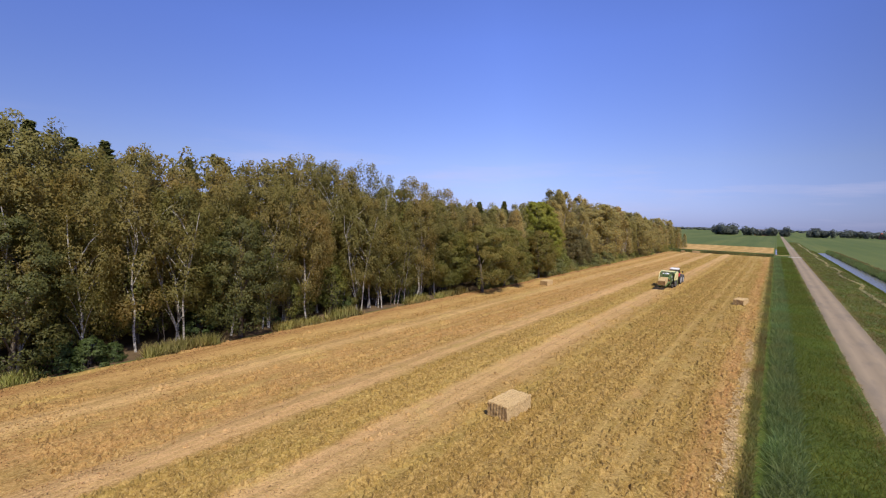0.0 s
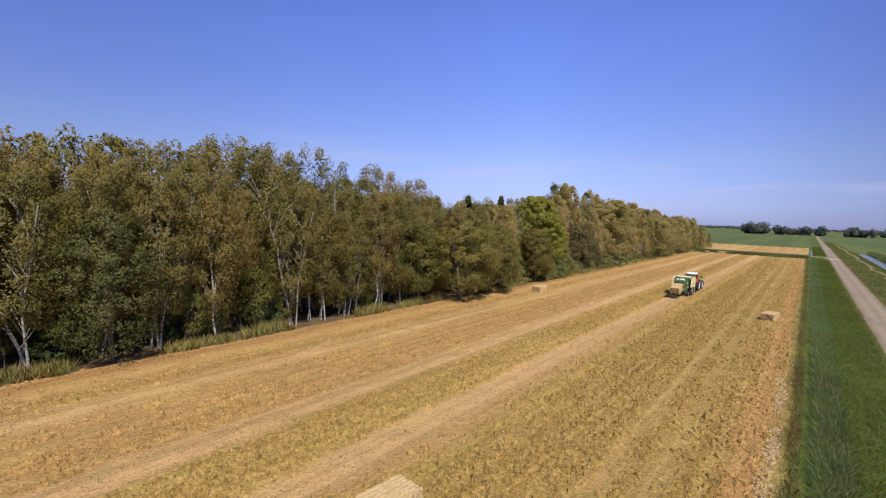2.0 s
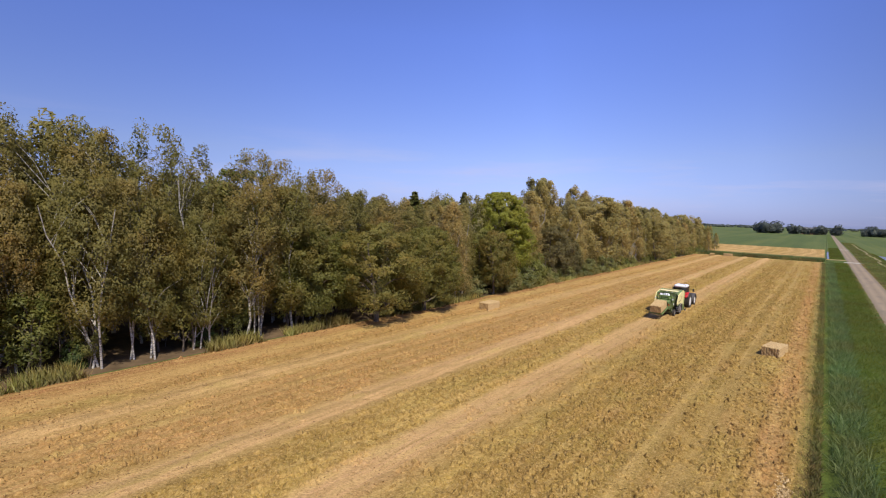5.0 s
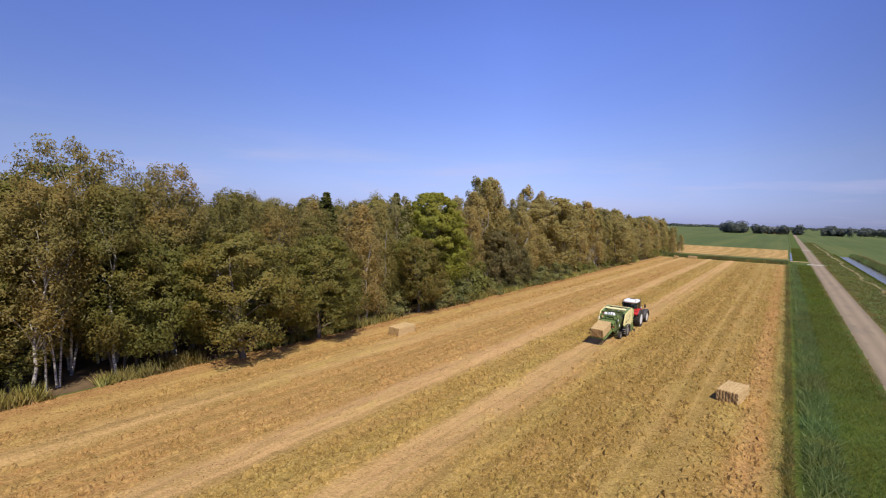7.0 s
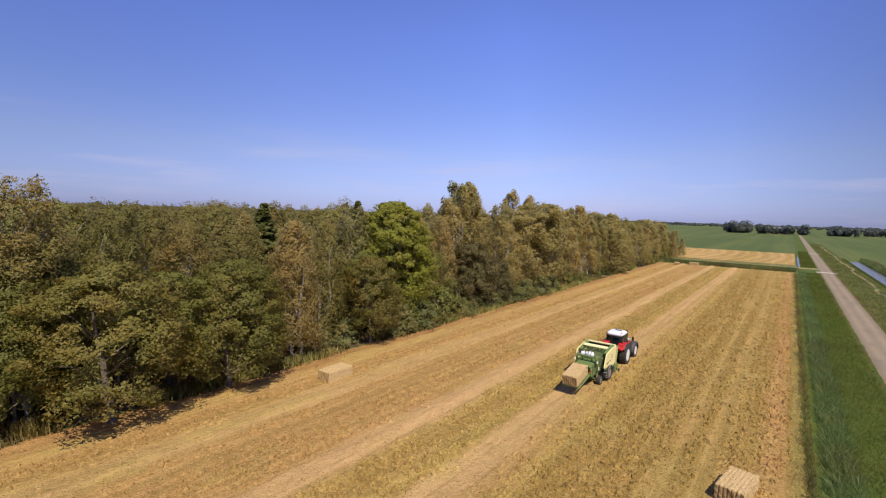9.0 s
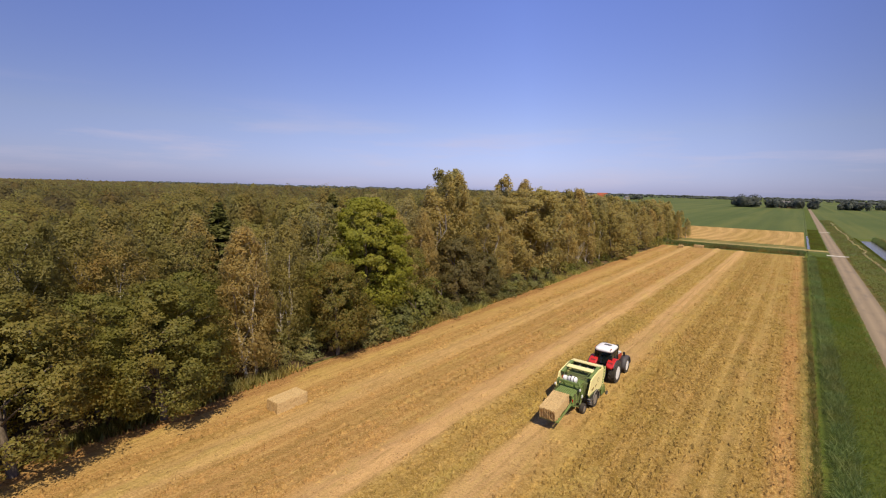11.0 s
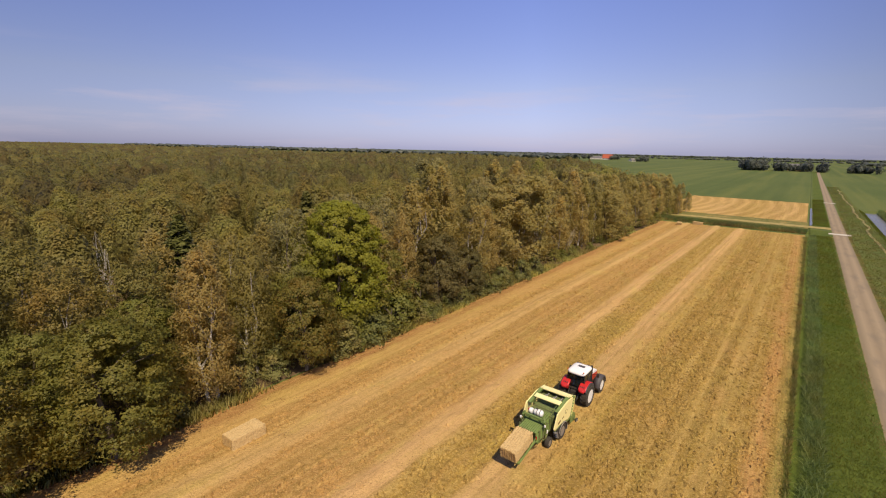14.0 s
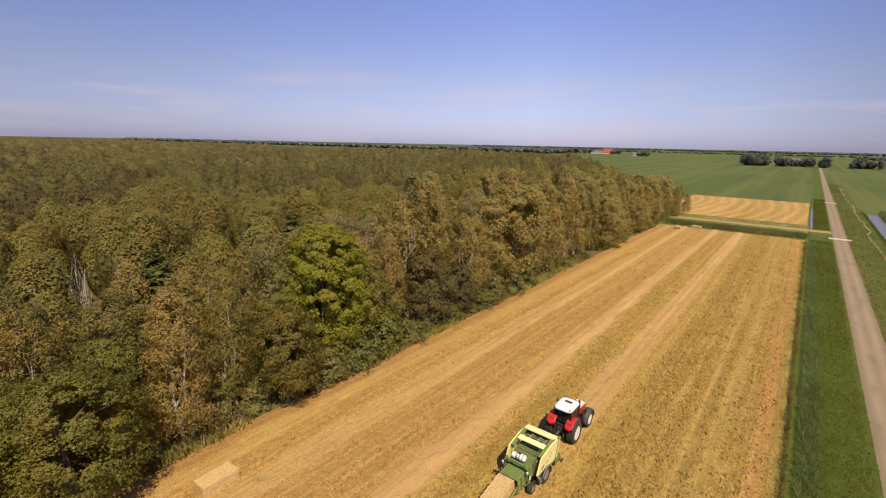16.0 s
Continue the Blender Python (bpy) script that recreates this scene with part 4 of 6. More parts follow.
def tree_belt(seed, x0, x1, y, depth, height, count, leaf, lumps):
    """A belt of round-headed trees seen far off."""
    rs = np.random.RandomState(seed)
    x, yy = rs.uniform(x0, x1, count), y + rs.uniform(-depth, depth, count)
    h = height * rs.uniform(0.5, 1.2, count)
    r = h * rs.uniform(0.36, 0.56, count)
    jit = 1 + rs.normal(0, 0.12, (count, len(ICO_V), 1))
    wide = 1.0 if lumps else 2.6
    size, place = np.stack([r * wide, r * wide, h * 0.5], 1)[:, None], np.stack([x, yy, h * 0.5], 1)[:, None]
    V = ICO_V[None] * jit * (0.8 if lumps else 1.0) * size + place
    F = (ICO_F[None] + (np.arange(count) * len(ICO_V))[:, None, None]).reshape(-1, 3)
    parts = [(V.reshape(-1, 3), F)]
    if lumps:
        d = rs.normal(size=(count, lumps, 3))
        d /= np.linalg.norm(d, axis=2, keepdims=True)
        C = (d * 0.8 * size + place)[:, :, None]
        e = rs.normal(size=(count, lumps, 14, 3)) + d[:, :, None]
        e /= np.linalg.norm(e, axis=3, keepdims=True)
        P = C + e * (0.3 * r)[:, None, None, None]
        P[..., 2] = np.maximum(P[..., 2], 0.2)
        parts.append(cards(rs, P.reshape(-1, 3), leaf, out=e.reshape(-1, 3), tilt=0.4))
    return joined(parts)


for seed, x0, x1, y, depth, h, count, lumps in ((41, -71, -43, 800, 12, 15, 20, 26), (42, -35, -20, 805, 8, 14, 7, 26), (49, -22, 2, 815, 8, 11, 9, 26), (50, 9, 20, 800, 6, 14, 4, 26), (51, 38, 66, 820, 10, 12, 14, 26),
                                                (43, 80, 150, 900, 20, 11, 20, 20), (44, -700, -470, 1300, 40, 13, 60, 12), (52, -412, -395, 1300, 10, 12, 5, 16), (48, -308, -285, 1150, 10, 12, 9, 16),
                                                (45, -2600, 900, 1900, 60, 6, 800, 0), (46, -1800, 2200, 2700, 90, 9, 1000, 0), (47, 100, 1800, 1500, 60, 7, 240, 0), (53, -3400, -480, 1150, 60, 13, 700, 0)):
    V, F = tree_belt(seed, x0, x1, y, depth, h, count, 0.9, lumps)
    stuff("far_trees", mesh_from("far_trees", V, F, M_HAZYWOOD), "dark distant belt of farm trees on the plain", "trees")


# ---- grass and reeds ----
def sow(seed, x0, x1, y0, y1, count, height, width, material, name, label, thin=0.0, lean=0.35, power=1.0, soft=0.0, patch=1.6, wind=0.0):
    rs = np.random.RandomState(seed)
    xy = np.column_stack([rs.uniform(x0, x1, count), y0 + (y1 - y0) * rs.rand(count) ** power])
    if thin:
        xy = xy[soft_noise(xy[:, 0], xy[:, 1], patch, seed) + 0.3 * rs.rand(len(xy)) > thin]
    V, F = blades(rs, xy + np.column_stack([wind * (soft_noise(xy[:, 1], 0 * xy[:, 1], 9, seed) - 0.5), 0 * xy[:, 1]]), height, width, lean, np.interp(xy[:, 0], prof_x, prof_z))
    up = np.repeat(unit(rs.normal(0, 0.5, (len(xy), 3)) + (0.4, -0.3, 1)), 3, 0) if soft else None
    return stuff(name, mesh_from(name, V, F, material, normals=up), label, "grass")


sow(61, 2.82, 4.0, 4, 130, 22000, 0.5, 0.03, M_REED, "ditch_reeds", "tall green reeds along the field ditch", power=1.5, lean=0.75)
sow(62, 2.8, 3.9, 130, 204, 7000, 0.45, 0.06, M_REED, "ditch_reeds", "tall green reeds along the field ditch", lean=0.7)
sow(63, 3.3, 7.0, 4, 130, 56000, 0.26, 0.024, M_GRASS, "verge_grass", "lush green verge grass beside the road", power=1.4, lean=0.8)
sow(71, 3.3, 7.0, 125, 205, 14000, 0.26, 0.05, M_GRASS, "verge_grass", "lush green verge grass beside the road", lean=0.8)
sow(64, 1.3, 2.15, 4, 200, 22000, 0.24, 0.025, M_DRYGRASS, "edge_grass", "dry pale grass on the field edge", thin=0.5, lean=0.7)
sow(72, 1.7, 2.16, 4, 200, 26000, 0.24, 0.026, M_EDGEGRASS, "edge_grass", "olive grass on the ditch edge", lean=0.7, power=1.3, soft=1.0)
sow(77, 1.15, 2.2, 4, 200, 26000, 0.16, 0.025, M_EDGEGRASS, "edge_grass", "olive grass creeping into the field edge", thin=0.55, lean=0.8, power=1.3, soft=1.0)
sow(81, 2.45, 2.95, 4, 204, 9000, 0.4, 0.03, M_REED, "ditch_reeds", "tall green reeds along the field ditch", thin=0.62, lean=0.8, power=1.4)
sow(73, 6.75, 7.4, 4, 205, 20000, 0.14, 0.025, M_DRYGRASS, "road_edge_grass", "yellowed grass along the road edge", thin=0.45, lean=0.9, power=1.3)
sow(74, 10.3, 11.0, 20, 260, 16000, 0.14, 0.03, M_DRYGRASS, "road_edge_grass", "yellowed grass along the road edge", thin=0.45, lean=0.9)
sow(66, -33.1, -31.9, 62, 120, 14000, 0.75, 0.035, M_DRYGRASS, "wood_edge_grass", "tall dry and green grass at the foot of the trees", thin=0.78, soft=1.0, patch=4.0)
sow(66, -33.8, -31.9, 62, 230, 26000, 0.7, 0.045, M_TALLGRASS, "wood_edge_grass", "tall green grass at the foot of the trees", thin=0.76, soft=1.0, patch=4.0)
sow(75, -34, 2.0, 205.6, 210.5, 12000, 0.9, 0.07, M_DRYGRASS, "ditch_reeds", "dry straw-coloured reeds in the cross ditch", thin=0.5)
sow(76, 3.3, 7.0, 226, 330, 16000, 0.26, 0.07, M_GRASS, "verge_grass", "lush green verge grass beside the road", lean=0.8)
sow(82, -33.3, -31.5, 58, 135, 14000, 0.8, 0.045, M_TALLGRASS, "wood_edge_grass", "tall green grass at the foot of the trees", thin=0.60, soft=1.0, patch=5.5)
for k, (y0, y1, tall) in enumerate(((5.5, 7.6, 0.8), (13.2, 18.4, 0.85), (23.6, 28.2, 0.7), (29.4, 33.2, 0.95), (40.9, 44.6, 0.95), (47.2, 50.0, 0.7), (50.0, 53.4, 1.05), (58.4, 61.6, 0.6))):
    sow(83 + k, -33.3, -32.0, y0, y1, int(300 * (y1 - y0)), tall, 0.04, M_TALLGRASS, "wood_edge_grass", "tall green grass at the foot of the trees", thin=0.42, soft=1.0, patch=1.2)
    sow(93 + k, -32.4, -31.8, y0 - 0.6, y1 + 0.4, int(150 * (y1 - y0)), 0.5 * tall, 0.035, M_DRYGRASS, "wood_edge_grass", "dry bleached grass fringing the field", thin=0.5, soft=1.0, patch=1.2)
sow(67, -36, 2.0, 206.5, 211, 20000, 1.0, 0.07, M_REED, "ditch_reeds", "belt of reeds in the cross ditch behind the field")
sow(68, 17.2, 18.5, 20, 292, 12000, 0.3, 0.07, M_GRASS, "canal_reeds", "reeds along the canal bank")
sow(69, 22.3, 23.6, 40, 292, 16000, 0.9, 0.09, M_REED, "canal_reeds", "reeds along the canal bank")
sow(70, 15.3, 15.65, 14, 420, 14000, 0.2, 0.13, M_PALE, "cut_reed_row", "pale row of cut reeds drying on the bank", thin=0.4, lean=0.9, soft=1.0, wind=1.6)
sow(78, 10.7, 17.4, 8, 460, 60000, 0.2, 0.045, M_GRASS, "bank_grass", "green grass between the road and the canal", lean=0.9, power=2.6)
sow(79, 10.9, 17.0, 8, 460, 52000, 0.2, 0.04, M_DRYGRASS, "bank_grass", "yellowed grass patches between the road and the canal", thin=0.5, lean=0.9, power=2.6)
sow(80, 22.6, 26.0, 30, 292, 16000, 0.5, 0.08, M_DRYGRASS, "canal_reeds", "brownish reeds and sedge on the far canal bank", thin=0.6)


# ---- shaping helpers for machines ----
def bm_part(name, bm, material, parent, label="", smooth=False):
    me = bpy.data.meshes.new(name)
    bmesh.ops.recalc_face_normals(bm, faces=bm.faces)
    bm.to_mesh(me)
    bm.free()
    me.materials.append(material)
    if smooth:
        me.polygons.foreach_set("use_smooth", np.full(len(me.polygons), True))
    return part(name, me, parent, label)


def add_box(bm, x, y, z, sx, sy, sz, bevel=0.02, turn=(0, 0, 0)):
    """A box of size sx, sy, sz centred at x, y, z, with softened edges."""
    made = bmesh.ops.create_cube(bm, size=1.0)["verts"]
    bmesh.ops.scale(bm, vec=(sx, sy, sz), verts=made)
    if bevel:
        edges = list({e for v in made for e in v.link_edges})
        got = bmesh.ops.bevel(bm, geom=edges, offset=min(bevel, 0.45 * min(sx, sy, sz)), segments=1, affect="EDGES")
        made = list({v for f in got["faces"] for v in f.verts} | {v for v in made if v.is_valid})
    bmesh.ops.transform(bm, matrix=pose(x, y, z, *turn), verts=made)
    return made


def add_slab(bm, outline, x0, x1, bevel=0.02, rim=False):
    """A side outline of (y, z) points drawn out from x0 to x1."""
    a = [bm.verts.new((x0, y, z)) for y, z in outline]
    b = [bm.verts.new((x1, y, z)) for y, z in outline]
    n = len(outline)
    faces = [bm.faces.new(a), bm.faces.new(b[::-1])]
    for k in range(n):
        faces.append(bm.faces.new((a[k], b[k], b[(k + 1) % n], a[(k + 1) % n])))
    if bevel:
        edges = list({e for f in (faces[:2] if rim else faces) for e in f.edges})
        bmesh.ops.bevel(bm, geom=edges, offset=bevel, segments=3 if rim else 2, affect="EDGES")


def add_shell(bm, levels, power=4.0, n=40):
    """A closed body of rounded level rings (z, half width, y0, y1)."""
    rings = []
    for z, hw, y0, y1 in levels:
        ring = []
        for k in range(n):
            a = 2 * math.pi * k / n
            c, s_ = math.cos(a), math.sin(a)
            ring.append(bm.verts.new((hw * math.copysign(abs(c) ** (2 / power), c), (y0 + y1) / 2 + (y1 - y0) / 2 * math.copysign(abs(s_) ** (2 / power), s_), z)))
        rings.append(ring)
    for a, b in zip(rings, rings[1:]):
        for k in range(n):
            bm.faces.new((a[k], a[(k + 1) % n], b[(k + 1) % n], b[k]))
    bm.faces.new(rings[0][::-1])
    bm.faces.new(rings[-1])


def add_lathe(bm, profile, cx, cy, cz, sides=32):
    """A ring turned about an axle along x: profile of (radius, x)."""
    rings = []
    for r, x in profile:
        rings.append([bm.verts.new((cx + x, cy + r * math.cos(2 * math.pi * k / sides), cz + r * math.sin(2 * math.pi * k / sides))) for k in range(sides)])
    for p, q in zip(rings, rings[1:]):
        for k in range(sides):
            bm.faces.new((p[k], p[(k + 1) % sides], q[(k + 1) % sides], q[k]))
    for ring, (r, x) in ((rings[0], profile[0]), (rings[-1], profile[-1])):
        if r > 1e-3:
            bm.faces.new(ring)


def add_rod(bm, a, b, r, sides=8):
    """A round bar from a to b."""
    a, b = Vector(a), Vector(b)
    made = bmesh.ops.create_cone(bm, cap_ends=True, segments=sides, radius1=r, radius2=r, depth=(b - a).length)["verts"]
    bmesh.ops.transform(bm, matrix=Matrix.Translation((a + b) / 2) @ (b - a).to_track_quat("Z", "Y").to_matrix().to_4x4(), verts=made)


def add_beam(bm, a, b, w, h, bevel=0.01):
    """A square bar from a to b, w wide and h high."""
    a, b = Vector(a), Vector(b)
    made = add_box(bm, 0, 0, 0, w, (b - a).length, h, bevel)
    bmesh.ops.transform(bm, matrix=Matrix.Translation((a + b) / 2) @ (b - a).to_track_quat("Y", "Z").to_matrix().to_4x4(), verts=made)


DUST = (0.33, 0.24, 0.12)
M_RED = surface("red_paint", (0.58, 0.018, 0.02), 0.32, dirt=DUST, dirt_amount=0.12)
M_WHITE = surface("white_paint", (0.80, 0.79, 0.76), 0.35, vary=0.06, dirt=DUST, dirt_amount=0.1)
M_CREAM = surface("cream_paint", (0.86, 0.76, 0.36), 0.4, vary=0.08, dirt=DUST, dirt_amount=0.12)
M_GREEN = surface("green_paint", (0.145, 0.235, 0.06), 0.45, vary=0.25, dirt=DUST, dirt_amount=0.45)
M_GREENDARK = surface("dusty_green_steel", (0.12, 0.18, 0.055), 0.6, vary=0.35, dirt=DUST, dirt_amount=0.75)
M_RUBBER = surface("tyre_rubber", (0.022, 0.021, 0.02), 0.85, vary=0.3, bump=0.2, dirt=DUST, dirt_amount=0.3)
M_GREYPLASTIC = surface("grey_plastic", (0.045, 0.042, 0.05), 0.6, vary=0.2, dirt=DUST, dirt_amount=0.2)
M_BLACK = surface("black_steel", (0.018, 0.018, 0.018), 0.5, vary=0.3, dirt=DUST, dirt_amount=0.2)
M_STEEL = surface("grey_steel", (0.42, 0.41, 0.40), 0.45, metal=0.6, vary=0.3, dirt=DUST, dirt_amount=0.4)
M_TANK = surface("white_tank_plastic", (0.78, 0.77, 0.74), 0.35, vary=0.05)
M_DECAL = surface("brown_decal", (0.22, 0.15, 0.05), 0.5)
M_LIME = surface("pale_yellow_decal", (0.78, 0.76, 0.30), 0.5, vary=0.05)
M_LAMP = surface("amber_lamp", (0.65, 0.16, 0.02), 0.2)
M_TAIL = surface("red_lamp", (0.5, 0.02, 0.015), 0.2)
M_TWINE = surface("twine", (0.42, 0.30, 0.12), 0.8)
M_GLASS, _nt, _b = blank("dark_cab_glass", 0.03)
_b.inputs["Base Color"].default_value = (0.06, 0.07, 0.07, 1)
_b.inputs["Transmission Weight"].default_value = 0.75
_b.inputs["IOR"].default_value = 1.45


def make_wheel(parent, x, y, radius, width, rim_r, side, m_rim, lugs=0, rim_label="white steel rim"):
    """A wheel with hub, tyre and rim; side +1 for the right of the machine."""
    bm = bmesh.new()
    add_lathe(bm, [(0.16 * radius, -0.2 * width), (0.16 * radius, 0.3 * width), (0.10 * radius, 0.36 * width), (0.0005, 0.36 * width)] if side > 0 else
              [(0.16 * radius, 0.2 * width), (0.16 * radius, -0.3 * width), (0.10 * radius, -0.36 * width), (0.0005, -0.36 * width)], x, y, radius, 14)
    wheel = bm_part("wheel", bm, m_rim, parent)
    w = width
    bm = bmesh.new()
    add_lathe(bm, [(rim_r, -0.40 * w), (rim_r + 0.04, -0.47 * w), (rim_r + 0.45 * (radius - rim_r), -0.52 * w), (0.93 * radius, -0.47 * w), (0.972 * radius, -0.38 * w), (0.98 * radius, 0), (0.972 * radius, 0.38 * w),
                   (0.93 * radius, 0.47 * w), (rim_r + 0.45 * (radius - rim_r), 0.52 * w), (rim_r + 0.04, 0.47 * w), (rim_r, 0.40 * w)], x, y, radius, 40)
    for k in range(lugs):
        for s in (-1, 1):
            a = 360 * (k + (0.5 if s > 0 else 0)) / lugs
            made = add_box(bm, 0, 0, 0, 0.50 * w, 0.055, 0.10, 0.012, (0, 0, 33 * s))
            bmesh.ops.transform(bm, matrix=pose(x, y, radius) @ pose(0, 0, 0, a, 0, 0) @ pose(s * 0.25 * w, 0, 0.962 * radius), verts=made)
    bm_part("tyre", bm, M_RUBBER, wheel, "black ribbed tyre dusty from the field")
    bm = bmesh.new()
    o = side
    add_lathe(bm, [(rim_r + 0.03, o * 0.44 * w), (rim_r - 0.02, o * 0.40 * w), (rim_r - 0.05, o * 0.22 * w), (0.55 * rim_r, o * 0.10 * w), (0.42 * rim_r, o * 0.16 * w), (0.0005, o * 0.16 * w)], x, y, radius, 32)
    for k in range(8):
        a = 2 * math.pi * k / 8
        add_box(bm, x + o * 0.18 * w, y + 0.3 * rim_r * math.cos(a), radius + 0.3 * rim_r * math.sin(a), 0.04, 0.035, 0.035, 0.005)
    bm_part("rim", bm, m_rim, wheel, rim_label)
    return wheel


def arch(y0, z0, r0, r1, a0, a1, steps=9):
    """An outline in (y, z) of a band round a wheel, from angle a0 to a1 in degrees."""
    out = [(y0 + r1 * math.cos(radians(a0 + (a1 - a0) * k / steps)), z0 + r1 * math.sin(radians(a0 + (a1 - a0) * k / steps))) for k in range(steps + 1)]
    return out + [(y0 + r0 * math.cos(radians(a1 - (a1 - a0) * k / steps)), z0 + r0 * math.sin(radians(a1 - (a1 - a0) * k / steps))) for k in range(steps + 1)]


# ---- tractor: y ahead, origin on the ground under the rear axle ----
def make_tractor(m):
    t = tagged(new("tractor"), "red and white farm tractor with dark cab towing the baler", "tractor")
    for s in (1, -1):
        make_wheel(t, 0.98 * s, 0.0, 0.95, 0.62, 0.56, s, M_WHITE, 20)
        make_wheel(t, 0.98 * s, 2.95, 0.745, 0.52, 0.42, s, M_WHITE, 18)
    bm = bmesh.new()
    add_slab(bm, [(-0.55, 0.72), (3.1, 0.62), (3.65, 0.75), (3.65, 1.05), (2.2, 1.2), (-0.4, 1.25)], -0.32, 0.32, 0.03)
    add_beam(bm, (-0.85, 0, 0.95), (-0.85, 0, 0.95 + 0.01), 0.1, 0.1)
    add_rod(bm, (-0.8, 0, 0.95), (0.8, 0, 0.95), 0.14, 10)
    add_rod(bm, (-0.8, 2.95, 0.745), (0.8, 2.95, 0.745), 0.11, 10)
    bm_part("chassis", bm, M_BLACK, t, "black steel chassis and axles")
    bm = bmesh.new()
    add_slab(bm, [(1.5, 1.12), (3.62, 1.0), (3.86, 1.12), (3.9, 1.42), (3.7, 1.62), (1.5, 1.72)], -0.42, 0.42, 0.05)
    bm_part("bonnet_side", bm, M_RED, t, "red bonnet sides")
    bm = bmesh.new()
    add_slab(bm, [(1.5, 1.725), (3.66, 1.625), (3.82, 1.56), (3.72, 1.74), (3.2, 1.86), (1.5, 1.98)], -0.40, 0.40, 0.05)
    bm_part("bonnet_top", bm, M_WHITE, t, "white bonnet top")
    bm = bmesh.new()
    add_box(bm, 0, 3.9, 1.22, 0.62, 0.06, 0.45, 0.03)
    add_box(bm, 0, 4.05, 0.72, 0.75, 0.55, 0.42, 0.04)
    bm_part("front_grille", bm, M_GREYPLASTIC, t, "dark grille and front weight")
    # cab
    bm = bmesh.new()
    for s in (1, -1):
        for (y0, z0), (y1, z1) in (((-0.44, 1.3), (-0.32, 2.74)), ((0.42, 1.3), (0.46, 2.74)), ((1.48, 1.3), (1.16, 2.74))):
            add_beam(bm, (0.80 * s, y0, z0), (0.74 * s, y1, z1), 0.07, 0.09)
        add_beam(bm, (0.80 * s, -0.44, 1.45), (0.80 * s, 1.48, 1.45), 0.06, 0.32)
    add_beam(bm, (-0.8, -0.44, 1.45), (0.8, -0.44, 1.45), 0.3, 0.06)
    add_beam(bm, (-0.8, 1.48, 1.5), (0.8, 1.48, 1.5), 0.4, 0.06)
    add_beam(bm, (-0.76, -0.33, 2.70), (0.76, -0.33, 2.70), 0.08, 0.06)
    add_beam(bm, (-0.76, 1.16, 2.70), (0.76, 1.16, 2.70), 0.08, 0.06)
    bm_part("cab_frame", bm, M_BLACK, t, "black cab pillars")
    bm = bmesh.new()
    add_slab(bm, [(-0.40, 1.62), (1.44, 1.7), (1.15, 2.70), (-0.31, 2.70)], -0.76, 0.76, 0.02)
    bm_part("cab_glass", bm, M_GLASS, t, "dark tinted cab glass")
    bm = bmesh.new()
    add_box(bm, 0, 0.45, 1.55, 0.5, 0.5, 0.14, 0.05)
    add_box(bm, 0, 0.22, 1.95, 0.48, 0.14, 0.75, 0.05)
    add_box(bm, 0, 1.2, 1.75, 0.35, 0.2, 0.5, 0.04)
    bm_part("driver_seat", bm, M_GREYPLASTIC, t)
    bm = bmesh.new()
    add_shell(bm, [(2.72, 0.70, -0.50, 1.34), (2.77, 0.77, -0.60, 1.46), (2.86, 0.80, -0.64, 1.50), (2.95, 0.78, -0.60, 1.42), (3.02, 0.70, -0.50, 1.24), (3.06, 0.56, -0.32, 1.02), (3.075, 0.33, -0.1, 0.9)], 5.0)
    roof = bm_part("cab_roof", bm, M_WHITE, t, "white rounded cab roof", smooth=True)
    bm = bmesh.new()
    add_box(bm, 0.05, 0.62, 3.075, 0.62, 0.34, 0.05, 0.02)
    bm_part("roof_hatch", bm, M_GREYPLASTIC, roof, "dark glass roof hatch")
    for x in (-0.6, -0.36, 0.36, 0.6):
        bm = bmesh.new()
        add_box(bm, x, 1.42, 2.96, 0.16, 0.09, 0.1, 0.02)
        bm_part("work_light", bm, M_BLACK, roof)
    for x in (-0.7, 0.7):
        bm = bmesh.new()
        add_lathe(bm, [(0.06, -0.04), (0.06, 0.04)], x, -0.55, 3.1, 10)
        bm_part("beacon", bm, M_LAMP, roof, "amber beacon lamp")
    # rear mudguards
    for s in (1, -1):
        bm = bmesh.new()
        x0, x1 = (0.46, 1.1) if s > 0 else (-1.1, -0.46)
        add_slab(bm, arch(-0.02, 0.95, 0.98, 1.18, 38, 150, 16), x0, x1, 0.11, True)
        add_slab(bm, arch(0.02, 0.95, 0.45, 1.1, 30, 152, 14), 0.52 * s - 0.03, 0.52 * s + 0.03, 0.0)
        fender = bm_part("mudguard", bm, M_RED, t, "red rear mudguard", smooth=True)
        bm = bmesh.new()
        add_slab(bm, arch(-0.02, 0.95, 0.99, 1.13, 34, 146, 12), x1 + 0.002 if s > 0 else x0 - 0.09, x1 + 0.09 if s > 0 else x0 - 0.002, 0.02)
        bm_part("mudguard_edge", bm, M_GREYPLASTIC, fender, "dark rubber mudguard edge")
        bm = bmesh.new()
        add_box(bm, 0.8 * s, -1.02, 1.56, 0.3, 0.08, 0.14, 0.02, (24, 0, 0))
        bm_part("tail_light", bm, M_TAIL, fender, "red tail light")
        for k in range(3):
            bm = bmesh.new()
            add_box(bm, (0.60 + 0.15 * k) * s, -0.72, 1.9, 0.09, 0.12, 0.06, 0.015, (38, 0, 0))
            bm_part("control_button", bm, M_BLACK, fender)
        bm = bmesh.new()
        x0, x1 = (0.70, 1.28) if s > 0 else (-1.28, -0.70)
        add_slab(bm, arch(2.95, 0.745, 0.81, 0.93, 0, 190, 14), x0, x1, 0.05, True)
